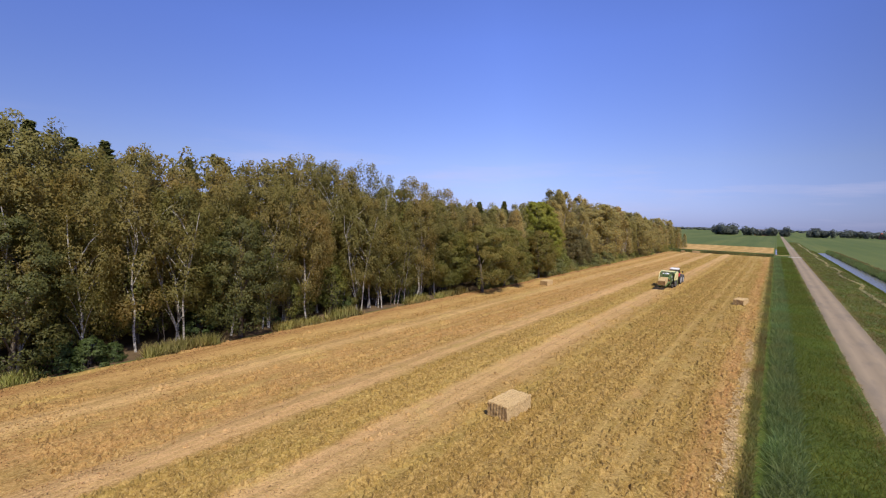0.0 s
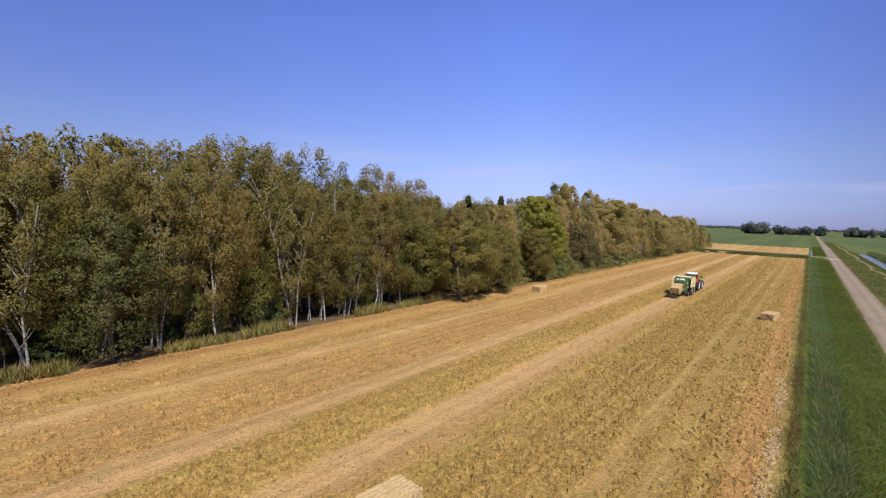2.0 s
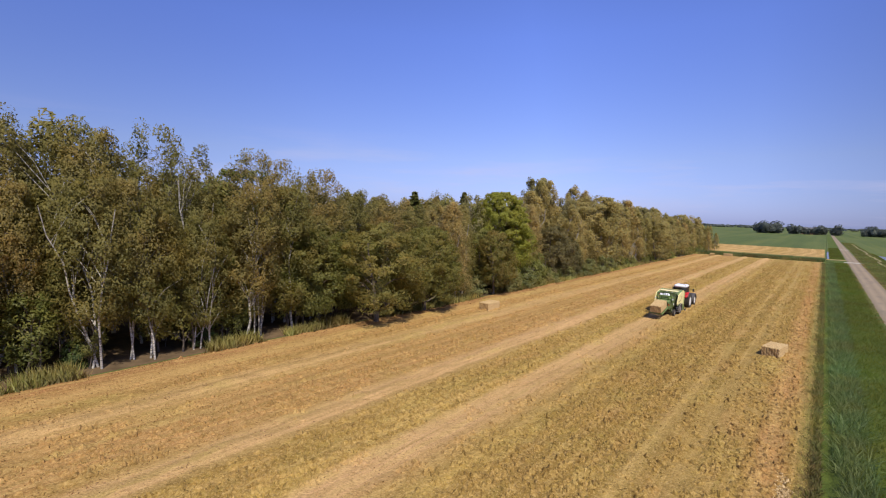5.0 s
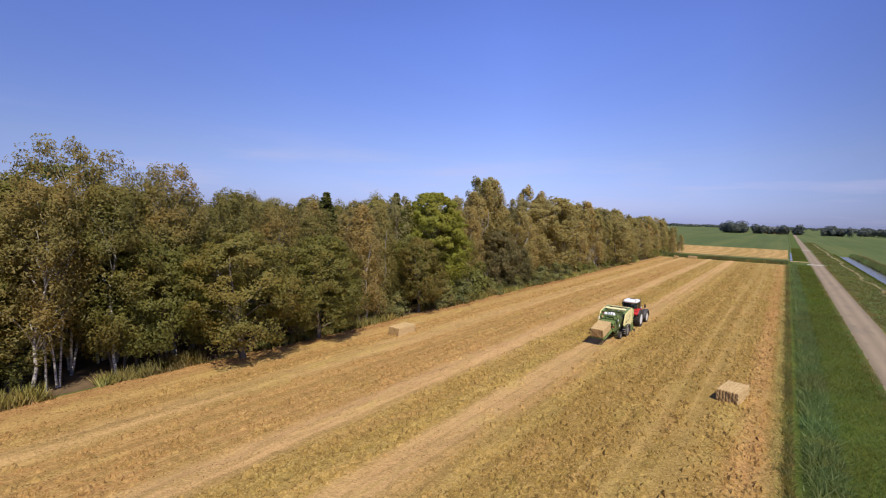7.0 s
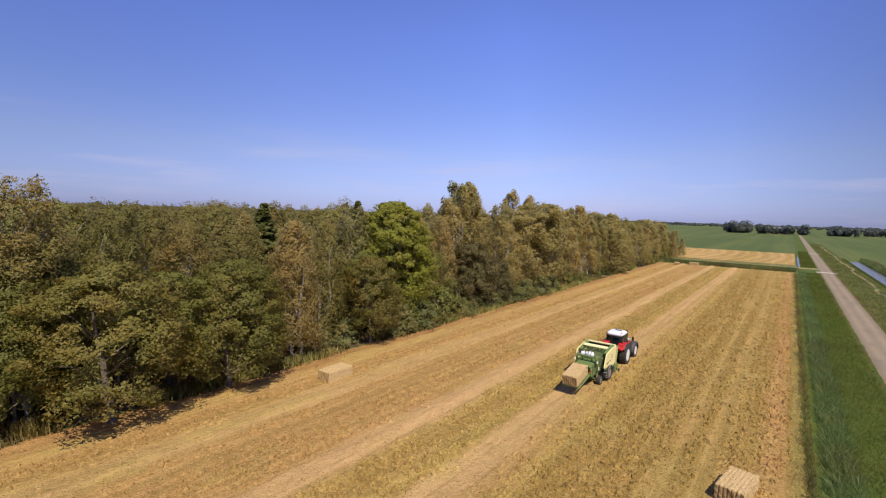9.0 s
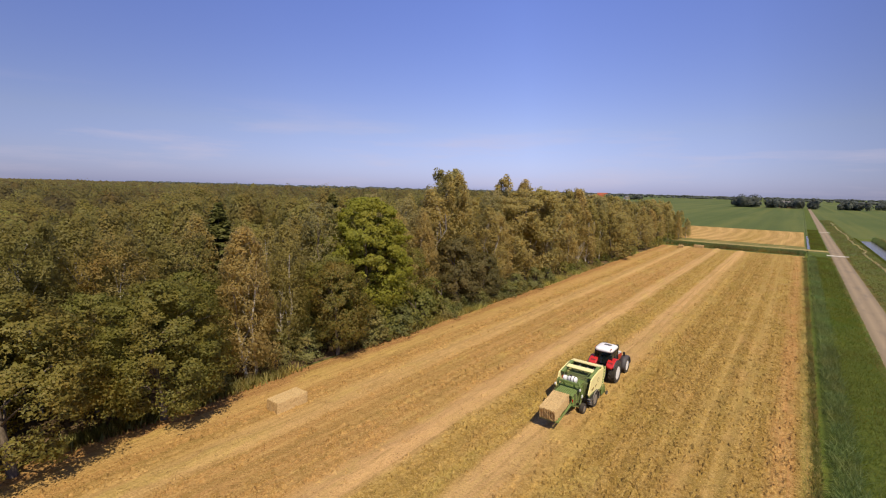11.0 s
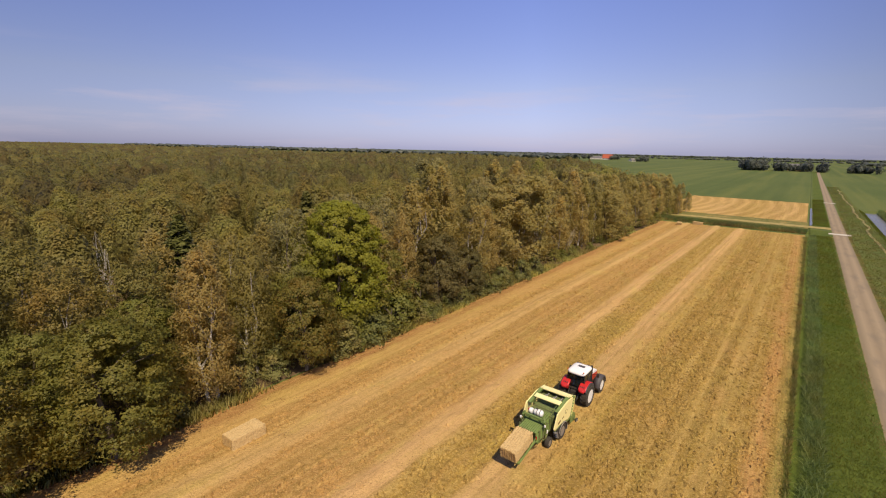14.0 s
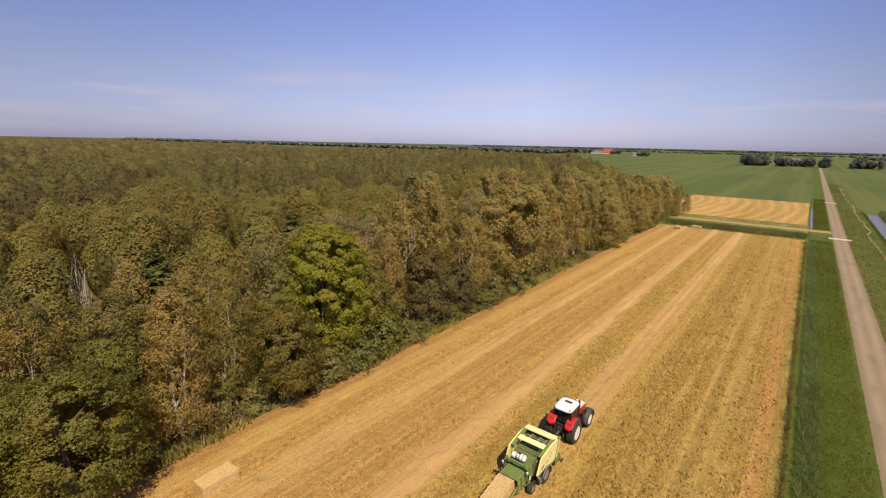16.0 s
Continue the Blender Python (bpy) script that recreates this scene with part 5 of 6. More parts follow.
        bm_part("front_mudguard", bm, M_GREYPLASTIC, t, "dark grey front mudguard", smooth=True)
        bm = bmesh.new()
        add_beam(bm, (0.82 * s, 1.32, 2.3), (1.22 * s, 1.42, 2.38), 0.03, 0.03)
        add_box(bm, 1.26 * s, 1.44, 2.28, 0.2, 0.08, 0.4, 0.03)
        bm_part("mirror", bm, M_BLACK, t, "black wing mirror")
        bm = bmesh.new()
        for z in (0.55, 0.85, 1.12):
            add_box(bm, 0.86 * s, 1.15, z, 0.3, 0.42, 0.05, 0.01)
        add_box(bm, 0.62 * s, 1.2, 0.85, 0.3, 0.85, 0.55, 0.05)
        bm_part("cab_step", bm, M_GREYPLASTIC, t, "cab steps and tank")
    bm = bmesh.new()
    add_rod(bm, (0.62, 1.68, 1.3), (0.62, 1.68, 2.85), 0.075, 12)
    add_rod(bm, (0.62, 1.68, 2.84), (0.62, 1.58, 2.98), 0.06, 12)
    bm_part("exhaust", bm, M_BLACK, t, "black upright exhaust pipe")
    bm = bmesh.new()
    for s in (1, -1):
        add_beam(bm, (0.42 * s, -0.4, 0.8), (0.45 * s, -1.25, 0.72), 0.07, 0.1)
        add_rod(bm, (0.42 * s, -0.5, 1.35), (0.45 * s, -1.0, 0.8), 0.035)
        add_rod(bm, (0.2 * s, -0.45, 1.5), (0.22 * s, -0.75, 1.1), 0.03)
    add_box(bm, 0, -0.62, 1.1, 0.55, 0.3, 0.5, 0.04)
    add_beam(bm, (0, -0.4, 0.62), (0, -1.35, 0.58), 0.14, 0.08)
    bm_part("rear_linkage", bm, M_BLACK, t, "black rear lift arms and hitch")
    bm = bmesh.new()
    for k in range(5):
        add_rod(bm, (-0.2 + 0.1 * k, -0.7, 1.3), (-0.12 + 0.06 * k, -1.7, 1.25 - 0.03 * k), 0.018, 6)
    bm_part("hydraulic_hoses", bm, M_BLACK, t)
    t.matrix_basis = m
    return t


# ---- baler: y ahead, origin on the ground under its axle ----
def make_baler(m):
    b = tagged(new("baler"), "large green and cream square baler with a lowered bale chute", "baler")
    for s in (1, -1):
        make_wheel(b, 1.12 * s, 0.0, 0.675, 0.5, 0.36, s, M_STEEL, 0, "grey steel rim")
        make_wheel(b, 0.98 * s, -1.62, 0.41, 0.3, 0.2, s, M_STEEL, 0, "small grey rim")
        bm = bmesh.new()
        add_slab(bm, arch(0.0, 0.675, 0.72, 0.76, -15, 165), 0.86 if s > 0 else -1.38, 1.38 if s > 0 else -0.86, 0.01)
        g = bm_part("wheel_guard", bm, M_BLACK, b, "black wheel guard")
        bm = bmesh.new()
        add_slab(bm, arch(0.0, 0.675, 0.71, 0.77, -16, 166), 1.38 * s, 1.42 * s, 0.0)
        bm_part("guard_rim", bm, M_STEEL, g, "bright guard rim")
        bm = bmesh.new()
        for k in range(3):
            add_beam(bm, (1.05 * s, -0.75 - 0.1 * k, 0.5 + 0.22 * k), (1.35 * s, -0.75 - 0.1 * k, 0.5 + 0.22 * k), 0.22, 0.04)
        add_beam(bm, (1.36 * s, -0.72, 0.42), (1.36 * s, -1.0, 1.1), 0.03, 0.06)
        bm_part("access_step", bm, M_STEEL, b, "grey access steps")
        # side cover
        outline = [(-1.58, 1.52), (-1.12, 2.52), (-0.9, 2.62), (0.6, 2.86), (1.62, 2.78), (1.72, 2.6), (1.42, 1.30), (0.95, 1.18), (0.2, 1.42), (-0.6, 1.46), (-1.4, 1.38)]
        bm = bmesh.new()
        add_slab(bm, outline, 1.24 * s, 1.33 * s, 0.03)
        panel = bm_part("side_cover", bm, M_CREAM, b, "cream side cover panel")
        bm = bmesh.new()
        add_slab(bm, [(1.70, 2.80), (2.02, 2.72), (1.92, 2.2), (1.62, 1.2), (1.30, 1.22), (1.56, 2.1)], 1.22 * s, 1.335 * s, 0.02)
        bm_part("green_stripe", bm, M_GREEN, panel, "green band at the front of the cover")
        for k in range(6):
            f = k / 5
            bm = bmesh.new()
            add_box(bm, 1.34 * s, 1.53 + 0.30 * f, 1.42 + 1.08 * f, 0.014, 0.14, 0.12, 0.0, (-14, 0, 0))
            bm_part("lettering_bar", bm, M_LIME, panel, "pale yellow marks")
        bm = bmesh.new()
        add_slab(bm, [(1.63, 1.16), (1.96, 2.2), (2.06, 2.72), (2.10, 2.70), (2.0, 2.15), (1.68, 1.14)], 1.24 * s, 1.338 * s, 0.0)
        bm_part("yellow_edge", bm, M_LIME, panel, "pale yellow edge line")
        for y, z, ly, lz in ((-0.72, 1.74, 0.42, 0.16), (-0.05, 1.82, 0.34, 0.10)):
            bm = bmesh.new()
            add_box(bm, 1.335 * s, y, z, 0.014, ly, lz, 0.0, (10, 0, 0))
            bm_part("lettering_bar", bm, M_DECAL, panel, "brown marks")
        bm = bmesh.new()
        for a in range(0, 330, 30):
            add_box(bm, 1.335 * s, 0.45 + 0.17 * math.cos(radians(a)), 2.12 + 0.17 * math.sin(radians(a)), 0.012, 0.03, 0.09, 0.0, (a, 0, 0))
        bm_part("emblem", bm, M_DECAL, panel, "thin brown ring emblem")
        bm = bmesh.new()
        add_slab(bm, [(-1.4, 1.36), (-0.6, 1.44), (0.2, 1.40), (0.95, 1.16), (1.42, 1.28), (1.62, 1.14), (1.6, 0.98), (0.9, 0.98), (0.2, 1.24), (-0.6, 1.28), (-1.35, 1.24)], 1.22 * s, 1.30 * s, 0.01)
        bm_part("lower_skirt", bm, M_GREEN, b, "green lower skirt")
        bm = bmesh.new()
        add_slab(bm, [(-0.95, 2.60), (1.05, 2.93), (1.25, 2.93), (1.1, 2.72), (-0.7, 2.42)], 0.98 * s, 1.23 * s, 0.02)
        bm_part("top_shoulder", bm, M_GREEN, b, "green top shoulder")
    # roof bridges
    bm = bmesh.new()
    add_box(bm, 0, -0.05, 2.86, 2.1, 0.50, 0.09, 0.03, (7, 0, 0))
    bm_part("top_cover", bm, M_CREAM, b, "cream cross cover")
    bm = bmesh.new()
    add_slab(bm, [(1.05, 2.95), (1.72, 2.86), (2.0, 2.70), (1.96, 2.62), (1.62, 2.76), (1.05, 2.86)], -1.23, 1.23, 0.02)
    bm_part("front_cover", bm, M_CREAM, b, "cream front roof cover")
    bm = bmesh.new()
    add_slab(bm, [(1.75, 2.68), (2.0, 2.62), (2.35, 1.5), (2.2, 1.2), (1.7, 1.2)], -1.18, 1.18, 0.03)
    bm_part("front_shield", bm, M_GREENDARK, b, "green front shield")
    # inner machinery
    bm = bmesh.new()
    add_slab(bm, [(-1.0, 1.2), (1.7, 1.0), (1.7, 2.3), (0.6, 2.35), (-1.0, 2.12)], -0.95, 0.95, 0.02)
    bm_part("machine_body", bm, M_GREENDARK, b, "dusty green inner machinery")
    rsb = random.Random(4)
    bm = bmesh.new()
    for k in range(9):
        y = -0.55 + 0.24 * k
        z = 2.32 + 0.05 * rsb.random()
        add_rod(bm, (-0.95, y, z + 0.12), (0.95, y + rsb.uniform(-0.1, 0.1), z + rsb.uniform(0.02, 0.2)), 0.035, 6)
    for k in range(14):
        x, y = rsb.uniform(-0.85, 0.85), rsb.uniform(0.3, 1.25)
        add_box(bm, x, y, 2.42, rsb.uniform(0.08, 0.25), rsb.uniform(0.1, 0.3), rsb.uniform(0.1, 0.3), 0.02, (rsb.uniform(-20, 20), 0, 0))
    add_rod(bm, (-0.95, 0.85, 2.55), (0.95, 0.85, 2.55), 0.06)
    bm_part("knotter", bm, M_GREENDARK, b, "knotter shafts and rods")
    for x in (-0.55, 0.1, 0.6):
        bm = bmesh.new()
        add_rod(bm, (x, 0.5, 2.5), (x + 0.1, 1.2, 2.62), 0.05, 8)
        add_box(bm, x + 0.04, 0.78, 2.58, 0.18, 0.2, 0.16, 0.03)
        bm_part("twine_finger", bm, M_STEEL, b, "grey steel knotter part")
    # bale chamber: side and top slats
    bm = bmesh.new()
    add_slab(bm, [(-0.9, 1.05), (-0.9, 2.05), (-2.9, 1.86), (-2.9, 1.08)], -0.60, 0.60, 0.02)
    chamber = bm_part("bale_chamber", bm, M_GREENDARK, b, "dusty green bale chamber")
    for k in range(9):
        x = -0.60 + 0.15 * k
        bm = bmesh.new()
        add_beam(bm, (x, -0.75, 2.22 - 0.012), (x, -2.0, 2.06), 0.085, 0.10)
        bm_part("chamber_slat", bm, M_GREEN, chamber)
        bm = bmesh.new()
        add_beam(bm, (x, -2.2, 1.97), (x, -3.25, 1.86), 0.11, 0.07)
        bm_part("chamber_slat", bm, M_GREEN, chamber)
    for s in (1, -1):
        for k in range(5):
            bm = bmesh.new()
            add_beam(bm, ((0.68 + 0.03 * (4 - k)) * s, -0.85, 1.20 + 0.19 * k), ((0.66 + 0.02 * (4 - k)) * s, -3.2, 1.14 + 0.165 * k), 0.10, 0.10)
            bm_part("chamber_slat", bm, M_GREEN, chamber)
        for k in range(4):
            bm = bmesh.new()
            add_beam(bm, (0.82 * s, -1.2 - 0.55 * k, 1.05), (0.80 * s, -1.2 - 0.55 * k, 2.1 - 0.05 * k), 0.08, 0.12)
            bm_part("chamber_rib", bm, M_GREENDARK, chamber)
        # arch frame over the chamber
        bm = bmesh.new()
        add_beam(bm, (0.88 * s, -1.72, 1.25), (0.86 * s, -2.32, 2.42), 0.12, 0.2)
        add_beam(bm, (0.86 * s, -2.32, 2.40), (0.72 * s, -2.25, 2.62), 0.10, 0.14)
        add_rod(bm, (0.92 * s, -2.1, 1.2), (0.92 * s, -2.4, 1.95), 0.045)
        bm_part("press_frame", bm, M_GREEN, b, "green press frame post")
        bm = bmesh.new()
        add_box(bm, 0.98 * s, -2.42, 2.12, 0.12, 0.10, 0.18, 0.02)
        bm_part("work_light", bm, M_WHITE, b, "white work light")
        bm = bmesh.new()
        add_box(bm, 1.02 * s, -2.05, 1.52, 0.05, 0.16, 0.24, 0.01)
        bm_part("marker_plate", bm, M_WHITE, b, "white marker plate")
        bm = bmesh.new()
        add_box(bm, 0.78 * s, -3.3, 1.55, 0.1, 0.06, 0.22, 0.02)
        bm_part("tail_light", bm, M_TAIL, b, "red tail light")
    bm = bmesh.new()
    add_beam(bm, (-0.85, -2.28, 2.45), (0.85, -2.28, 2.45), 0.14, 0.16)
    add_beam(bm, (-0.85, -2.02, 1.98), (0.85, -2.02, 1.98), 0.12, 0.12)
    for x in (-0.4, 0.4):
        add_rod(bm, (x, -2.28, 2.4), (x, -2.0, 2.0), 0.05)
    bm_part("press_bridge", bm, M_GREEN, b, "green press bridge")
    bm = bmesh.new()
    add_lathe(bm, [(0.0005, -0.36), (0.17, -0.34), (0.24, -0.26), (0.25, 0.0), (0.24, 0.26), (0.17, 0.34), (0.0005, 0.36)], 0.05, -1.62, 2.46, 20)
    tank = bm_part("white_tank", bm, M_TANK, b, "white plastic tank lying across", True)
    bm = bmesh.new()
    for x in (-0.02, 0.22):
        add_lathe(bm, [(0.255, -0.02), (0.262, -0.02), (0.262, 0.02), (0.255, 0.02)], x, -1.62, 2.46, 20)
    add_box(bm, -0.1, -1.62, 2.74, 0.16, 0.16, 0.08, 0.02)
    bm_part("tank_strap", bm, M_BLACK, tank, "black tank straps")
    bm = bmesh.new()
    add_lathe(bm, [(0.0005, -0.14), (0.2, -0.12), (0.22, 0), (0.2, 0.12), (0.0005, 0.14)], -0.52, -1.66, 2.44, 16)
    bm_part("extinguisher_box", bm, M_TANK, b, "white round container")
    bm = bmesh.new()
    add_box(bm, -0.72, -1.7, 2.5, 0.05, 0.12, 0.22, 0.02)
    bm_part("red_cap", bm, M_RED, b)
    # handrail
    bm = bmesh.new()
    for a, c in (((-0.9, -0.95, 2.2), (-0.9, -0.95, 2.75)), ((0.9, -0.95, 2.2), (0.9, -0.95, 2.72)), ((-0.9, -0.95, 2.74), (0.9, -0.95, 2.74)), ((0.9, -0.95, 2.72), (0.9, -0.4, 2.8))):
        add_rod(bm, a, c, 0.022, 6)
    bm_part("hand_rail", bm, M_GREEN, b)
    # chute
    chute = None
    for s in (1, -1):
        bm = bmesh.new()
        add_beam(bm, (0.66 * s, -3.0, 1.22), (0.66 * s, -5.45, 0.775), 0.09, 0.12)
        add_rod(bm, (0.74 * s, -2.6, 1.75), (0.72 * s, -4.9, 0.98), 0.03)
        add_rod(bm, (0.80 * s, -3.1, 1.05), (0.80 * s, -2.5, 0.85), 0.035)
        rail = bm_part("chute_rail", bm, M_GREEN, b, "green chute side rail")
        chute = chute or rail
    for k in range(9):
        f = k / 8
        bm = bmesh.new()
        add_rod(bm, (-0.64, -3.2 - 2.2 * f, 1.18 - 0.40 * f), (0.64, -3.2 - 2.2 * f, 1.18 - 0.40 * f), 0.045, 10)
        bm_part("chute_roller", bm, M_GREEN, b)
    bm = bmesh.new()
    add_beam(bm, (-0.72, -5.5, 0.755), (0.72, -5.5, 0.755), 0.12, 0.12)
    add_beam(bm, (-0.72, -5.1, 0.83), (0.72, -5.1, 0.83), 0.08, 0.08)
    for x in (-0.45, -0.15, 0.15, 0.45):
        add_beam(bm, (x, -5.5, 0.755), (x, -4.8, 0.88), 0.06, 0.04)
    bm_part("chute_end", bm, M_GREEN, b, "green slatted chute end")
    # frame and drawbar
    bm = bmesh.new()
    for s in (1, -1):
        add_beam(bm, (0.62 * s, -2.6, 0.98), (0.62 * s, 2.2, 0.95), 0.14, 0.2)
        add_beam(bm, (0.55 * s, 2.1, 0.92), (0.1 * s, 4.55, 0.68), 0.16, 0.22)
    add_rod(bm, (-1.1, 0, 0.675), (1.1, 0, 0.675), 0.09, 10)
    add_rod(bm, (-0.95, -1.62, 0.41), (0.95, -1.62, 0.41), 0.06, 8)
    add_beam(bm, (-0.7, -1.62, 0.41), (-0.62, -0.9, 0.95), 0.1, 0.1)
    add_beam(bm, (0.7, -1.62, 0.41), (0.62, -0.9, 0.95), 0.1, 0.1)
    add_rod(bm, (0, 2.0, 1.1), (0, 5.0, 1.0), 0.09, 10)
    add_rod(bm, (0.35, 2.6, 0.9), (0.35, 2.6, 1.75), 0.05)
    bm_part("chassis", bm, M_GREENDARK, b, "dusty green chassis and drawbar")
    # pick-up
    bm = bmesh.new()
    add_lathe(bm, [(0.0005, -1.12), (0.26, -1.12), (0.26, 1.12), (0.0005, 1.12)], 0, 2.35, 0.46, 18)
    pick = bm_part("pick_up", bm, M_GREENDARK, b, "green pick-up drum")
    for k in range(13):
        bm = bmesh.new()
        for a in range(0, 360, 45):
            add_rod(bm, (-1.08 + 0.18 * k, 2.35 + 0.25 * math.cos(radians(a)), 0.46 + 0.25 * math.sin(radians(a))), (-1.08 + 0.18 * k, 2.35 + 0.36 * math.cos(radians(a + 14)), 0.46 + 0.36 * math.sin(radians(a + 14))), 0.008, 4)
        bm_part("tine_row", bm, M_STEEL, pick)
    for s in (1, -1):
        bm = bmesh.new()
        add_slab(bm, [(1.85, 0.3), (2.7, 0.25), (2.85, 0.5), (2.6, 0.95), (2.2, 1.15), (1.8, 0.9)], 1.13 * s, 1.2 * s, 0.015)
        bm_part("pick_up_side", bm, M_GREEN, b, "green pick-up side plate")
        make_wheel(b, 1.33 * s, 2.78, 0.2, 0.13, 0.1, s, M_STEEL, 0, "small grey rim")
        bm = bmesh.new()
        add_beam(bm, (1.24 * s, 2.3, 0.6), (1.25 * s, 2.78, 0.22), 0.05, 0.06)
        bm_part("gauge_arm", bm, M_GREEN, b)
    b.matrix_basis = m
    return b


# ---- straw bales ----
def bale_mesh(seed):
    rs = np.random.RandomState(seed)
    w, h, l = 1.24, 0.84, 2.45
    grooves = np.linspace(-w / 2, w / 2, 8)[1:-1]
    parts = []
    for axis in range(3):
        for sign in (-1, 1):
            nu, nv = ((44, 14), (14, 44), (36, 36))[axis] if axis != 1 else (46, 16)
            u, v = np.meshgrid(np.linspace(-0.5, 0.5, nu), np.linspace(-0.5, 0.5, nv))
            P = np.zeros((nv, nu, 3))
            if axis == 0:
                P[..., 0], P[..., 1], P[..., 2] = sign * w / 2, u * l, v * h
            elif axis == 1:
                P[..., 0], P[..., 1], P[..., 2] = u * w, sign * l / 2, v * h
            else:
                P[..., 0], P[..., 1], P[..., 2] = u * w, v * l, sign * h / 2
            parts.append((P.reshape(-1, 3), (np.arange(nv - 1)[:, None] * nu + np.arange(nu - 1)).ravel()[:, None] + np.array([0, 1, nu + 1, nu])))
    V, F = joined(parts)
    g = np.exp(-((V[:, :1] - grooves[None]) / 0.022) ** 2).max(1)
    end = np.clip((np.abs(V[:, 1]) - (l / 2 - 0.12)) / 0.12, 0, 1)
    flat = np.clip((np.abs(V[:, 2]) - (h / 2 - 0.06)) / 0.06, 0, 1)
    V[:, 1] -= np.sign(V[:, 1]) * end * (0.075 * g + 0.03 * flat ** 2)
    V[:, 2] -= np.sign(V[:, 2]) * flat * (0.022 * g + 0.02 * end)
    side = np.clip((np.abs(V[:, 0]) - (w / 2 - 0.05)) / 0.05, 0, 1)
    V[:, 0] -= np.sign(V[:, 0]) * side * 0.03 * (flat ** 2 + end ** 2)
    wob = np.stack([soft_noise(V[:, 1] * 3 + 9, V[:, 2] * 3 + V[:, 0] * 3, 0.25, seed + k) for k in range(3)], 1) - 0.5
    V += wob * 0.045
    V[:, 2] += h / 2
    body = mesh_from("straw_body", V, F, M_STRAW)
    n = 2600
    P = V[rs.randint(len(V), size=n)] * (1.008, 1.004, 1.01)
    C = cards(rs, P, 0.05, slim=0.14)
    C[0][:, 2] = np.maximum(C[0][:, 2], 0.004)
    fringe = mesh_from("loose_straw", C[0], C[1], M_STRAW)
    twines = []
    for x in grooves:
        path = [(x, -l / 2 + 0.06, 0.03), (x, -l / 2 + 0.055, h - 0.05), (x, -l / 2 + 0.12, h - 0.012), (x, l / 2 - 0.12, h - 0.012), (x, l / 2 - 0.055, h - 0.05), (x, l / 2 - 0.06, 0.03)]
        tv, tf = tube(path, [0.007] * 6, 4)
        twines.append(mesh_from("twine", tv, tf, M_TWINE))
    return body, fringe, twines


BALES = [bale_mesh(3), bale_mesh(8)]


def make_bale(m, label, variant=0):
    body, fringe, twines = BALES[variant]
    t = tagged(new("straw_bale"), label, "bale", "straw bales")
    part("straw_body", body, t)
    part("loose_straw", fringe, t)
    for me in twines:
        part("twine", me, t)
    t.matrix_basis = m
    return t


RIG = pose(-11.8, 89.1, 0.05) @ Matrix.Scale(0.92, 4)
make_tractor(RIG)
make_baler(RIG @ pose(0, -5.85, 0))
make_bale(RIG @ pose(0, -5.85 - 4.6, 1.075, 10.3), "pressed straw bale leaving the baler on its chute")
make_bale(pose(-8.58, 21.4, 0.04, 0, 0, -4), "tied straw bale lying on the mown field")
make_bale(pose(-0.92, 72.0, 0.04, 0, 0, -10.5), "tied straw bale lying near the field edge", 1)
make_bale(pose(-27.25, 69.6, 0.05, 0, 0, 2), "tied straw bale lying beside the wood", 1)
make_bale(pose(-26.3, 197.6, 0.05, 0, 0, 8), "straw bale at the far end of the field")
make_bale(pose(-22.4, 202.0, 0.05, 0, 0, 80), "straw bale at the far end of the field", 1)


# ---- crossings, farms and distance ----
M_CONCRETE = surface("pale_concrete", (0.52, 0.47, 0.38), 0.9, vary=0.25, scale=1.5, bump=0.2)
M_TILEROOF = surface("red_roof_tiles", (0.42, 0.085, 0.04), 0.8, vary=0.3)
M_BRICKWALL = surface("brick_wall", (0.30, 0.14, 0.09), 0.9, vary=0.3)
M_PALEWALL = surface("pale_wall", (0.62, 0.58, 0.52), 0.9, vary=0.15)
M_GREYROOF = surface("grey_roof", (0.16, 0.15, 0.15), 0.8, vary=0.2)
M_PANE = surface("window_pane", (0.03, 0.035, 0.04), 0.1)
M_PATH = surface("worn_grass_track", (0.38, 0.30, 0.115), 0.95, vary=0.4, scale=0.6, bump=0.4, spec=0.1)

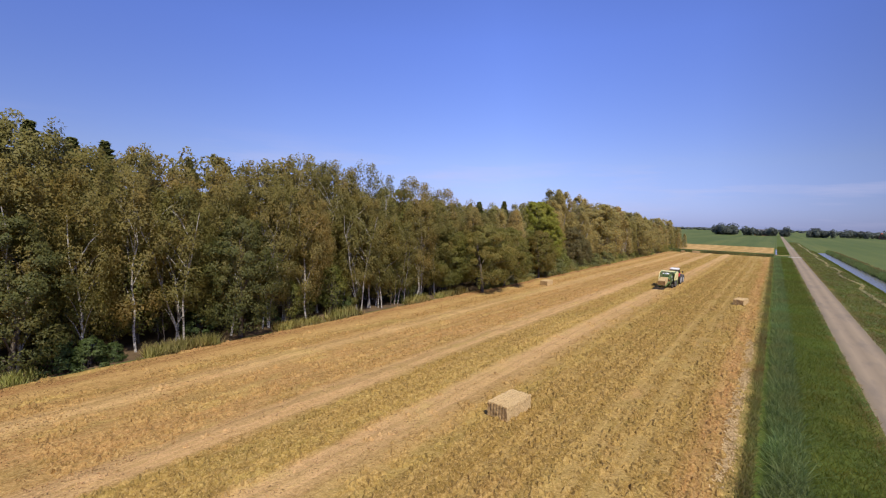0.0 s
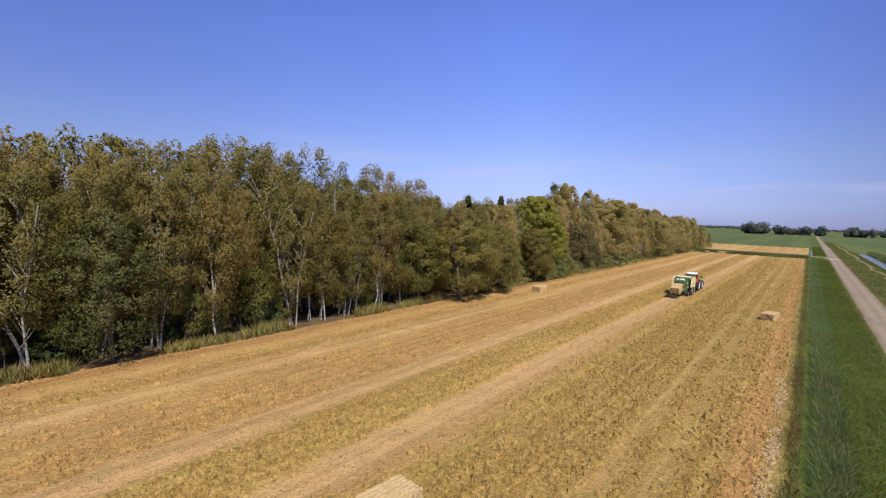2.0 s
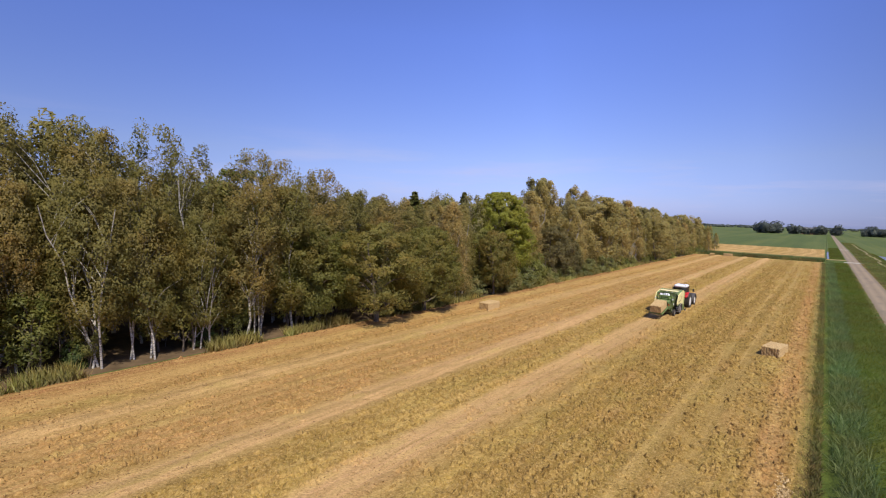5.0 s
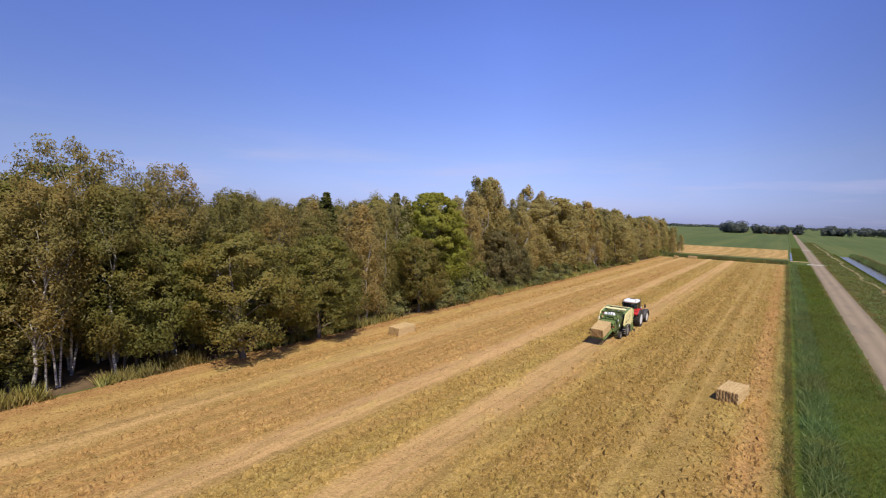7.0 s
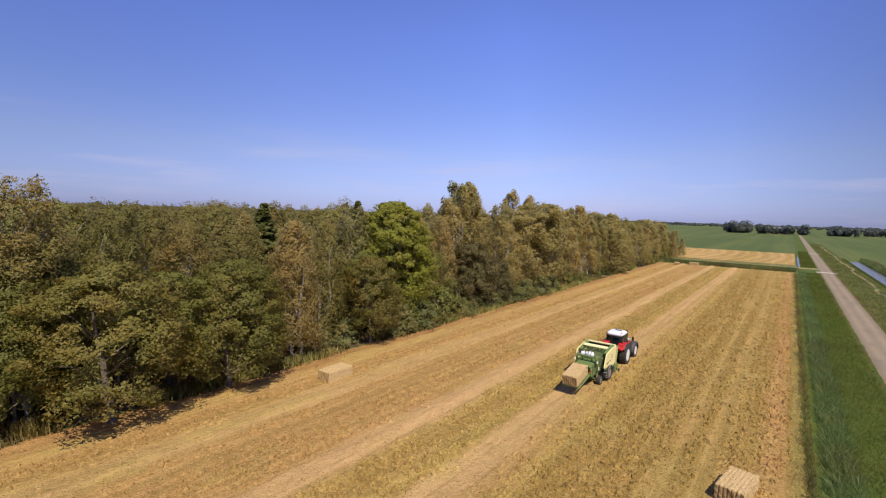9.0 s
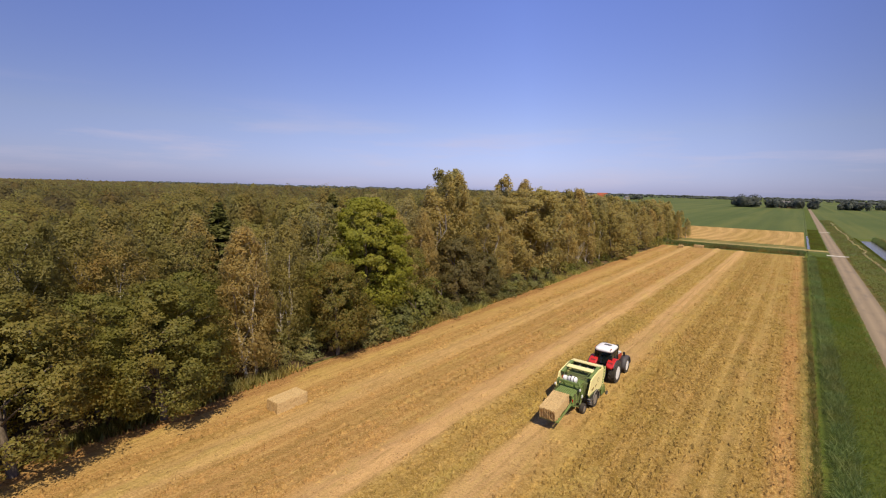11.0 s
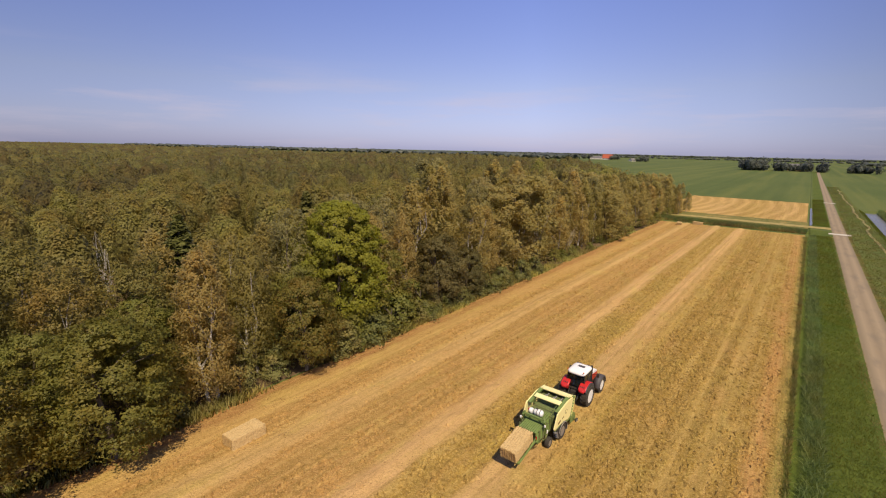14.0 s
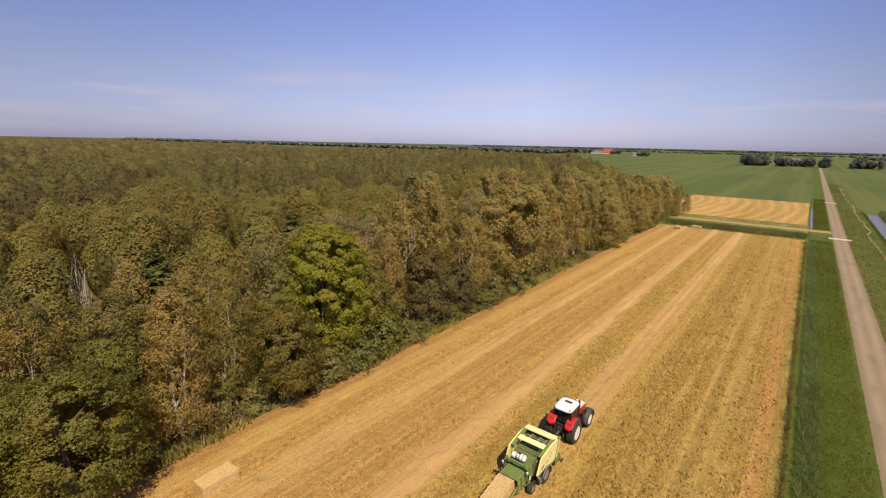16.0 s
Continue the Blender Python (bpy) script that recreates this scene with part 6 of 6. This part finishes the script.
for y in (211.2, 315.0):
    bm = bmesh.new()
    add_box(bm, 8.85, y, 0.08, 4.6, 2.4, 0.06, 0.02)
    me = bpy.data.meshes.new("culvert_slab")
    bm.to_mesh(me)
    bm.free()
    me.materials.append(M_CONCRETE)
    setting("culvert_slab", me, "pale concrete strip across the road", "slab")
setting("field_track", grid("field_track", np.linspace(-36, 7.3, 40), np.array([219.6, 221.0, 222.6, 224.0]), lambda X, Y: 0.085 + 0.03 * soft_noise(X, Y, 1.0, 14), M_PATH), "worn straw-coloured track beside the ditch", "track")


def make_house(x, y, turn, w, l, wall_h, ridge_h, m_wall, m_roof, label):
    t = tagged(new("farmhouse"), label, "house")
    bm = bmesh.new()
    add_slab(bm, [(-w / 2, 0), (w / 2, 0), (w / 2, wall_h), (0, ridge_h - 0.2), (-w / 2, wall_h)], -l / 2, l / 2, 0.0)
    bm_part("wall", bm, m_wall, t)
    bm = bmesh.new()
    s = (ridge_h - wall_h) / (w / 2)
    add_slab(bm, [(-w / 2 - 0.5, wall_h - 0.5 * s), (0, ridge_h), (w / 2 + 0.5, wall_h - 0.5 * s), (w / 2 + 0.5, wall_h - 0.5 * s + 0.25), (0, ridge_h + 0.3), (-w / 2 - 0.5, wall_h - 0.5 * s + 0.25)], -l / 2 - 0.4, l / 2 + 0.4, 0.0)
    roof = bm_part("roof", bm, m_roof, t)
    bm = bmesh.new()
    add_box(bm, l * 0.3, 0, ridge_h + 0.7, 0.8, 0.8, 1.6, 0.02)
    bm_part("chimney", bm, m_wall, roof)
    for k in range(4):
        bm = bmesh.new()
        add_box(bm, -l * 0.36 + l * 0.24 * k, -w / 2, wall_h * 0.55, 1.1, 0.12, 1.3, 0.0)
        bm_part("window", bm, M_PANE, t)
    t.matrix_basis = pose(x, y, 0, 0, 0, turn)


make_house(131, 890, 20, 10, 18, 3.0, 9, M_BRICKWALL, M_TILEROOF, "farmhouse with a steep red tiled roof")
make_house(-425, 1300, 15, 14, 26, 4, 13, M_PALEWALL, M_TILEROOF, "farmhouse with a long orange-red roof")
make_house(-460, 1310, 15, 16, 30, 4, 8, M_PALEWALL, M_GREYROOF, "low grey farm shed beside the trees")
make_house(-318, 1150, 70, 8, 14, 3, 7, M_PALEWALL, M_GREYROOF, "small pale farm building by the bushes")
make_house(-15, 850, 0, 10, 18, 3.2, 9, M_BRICKWALL, M_GREYROOF, "farmhouse half hidden among trees")
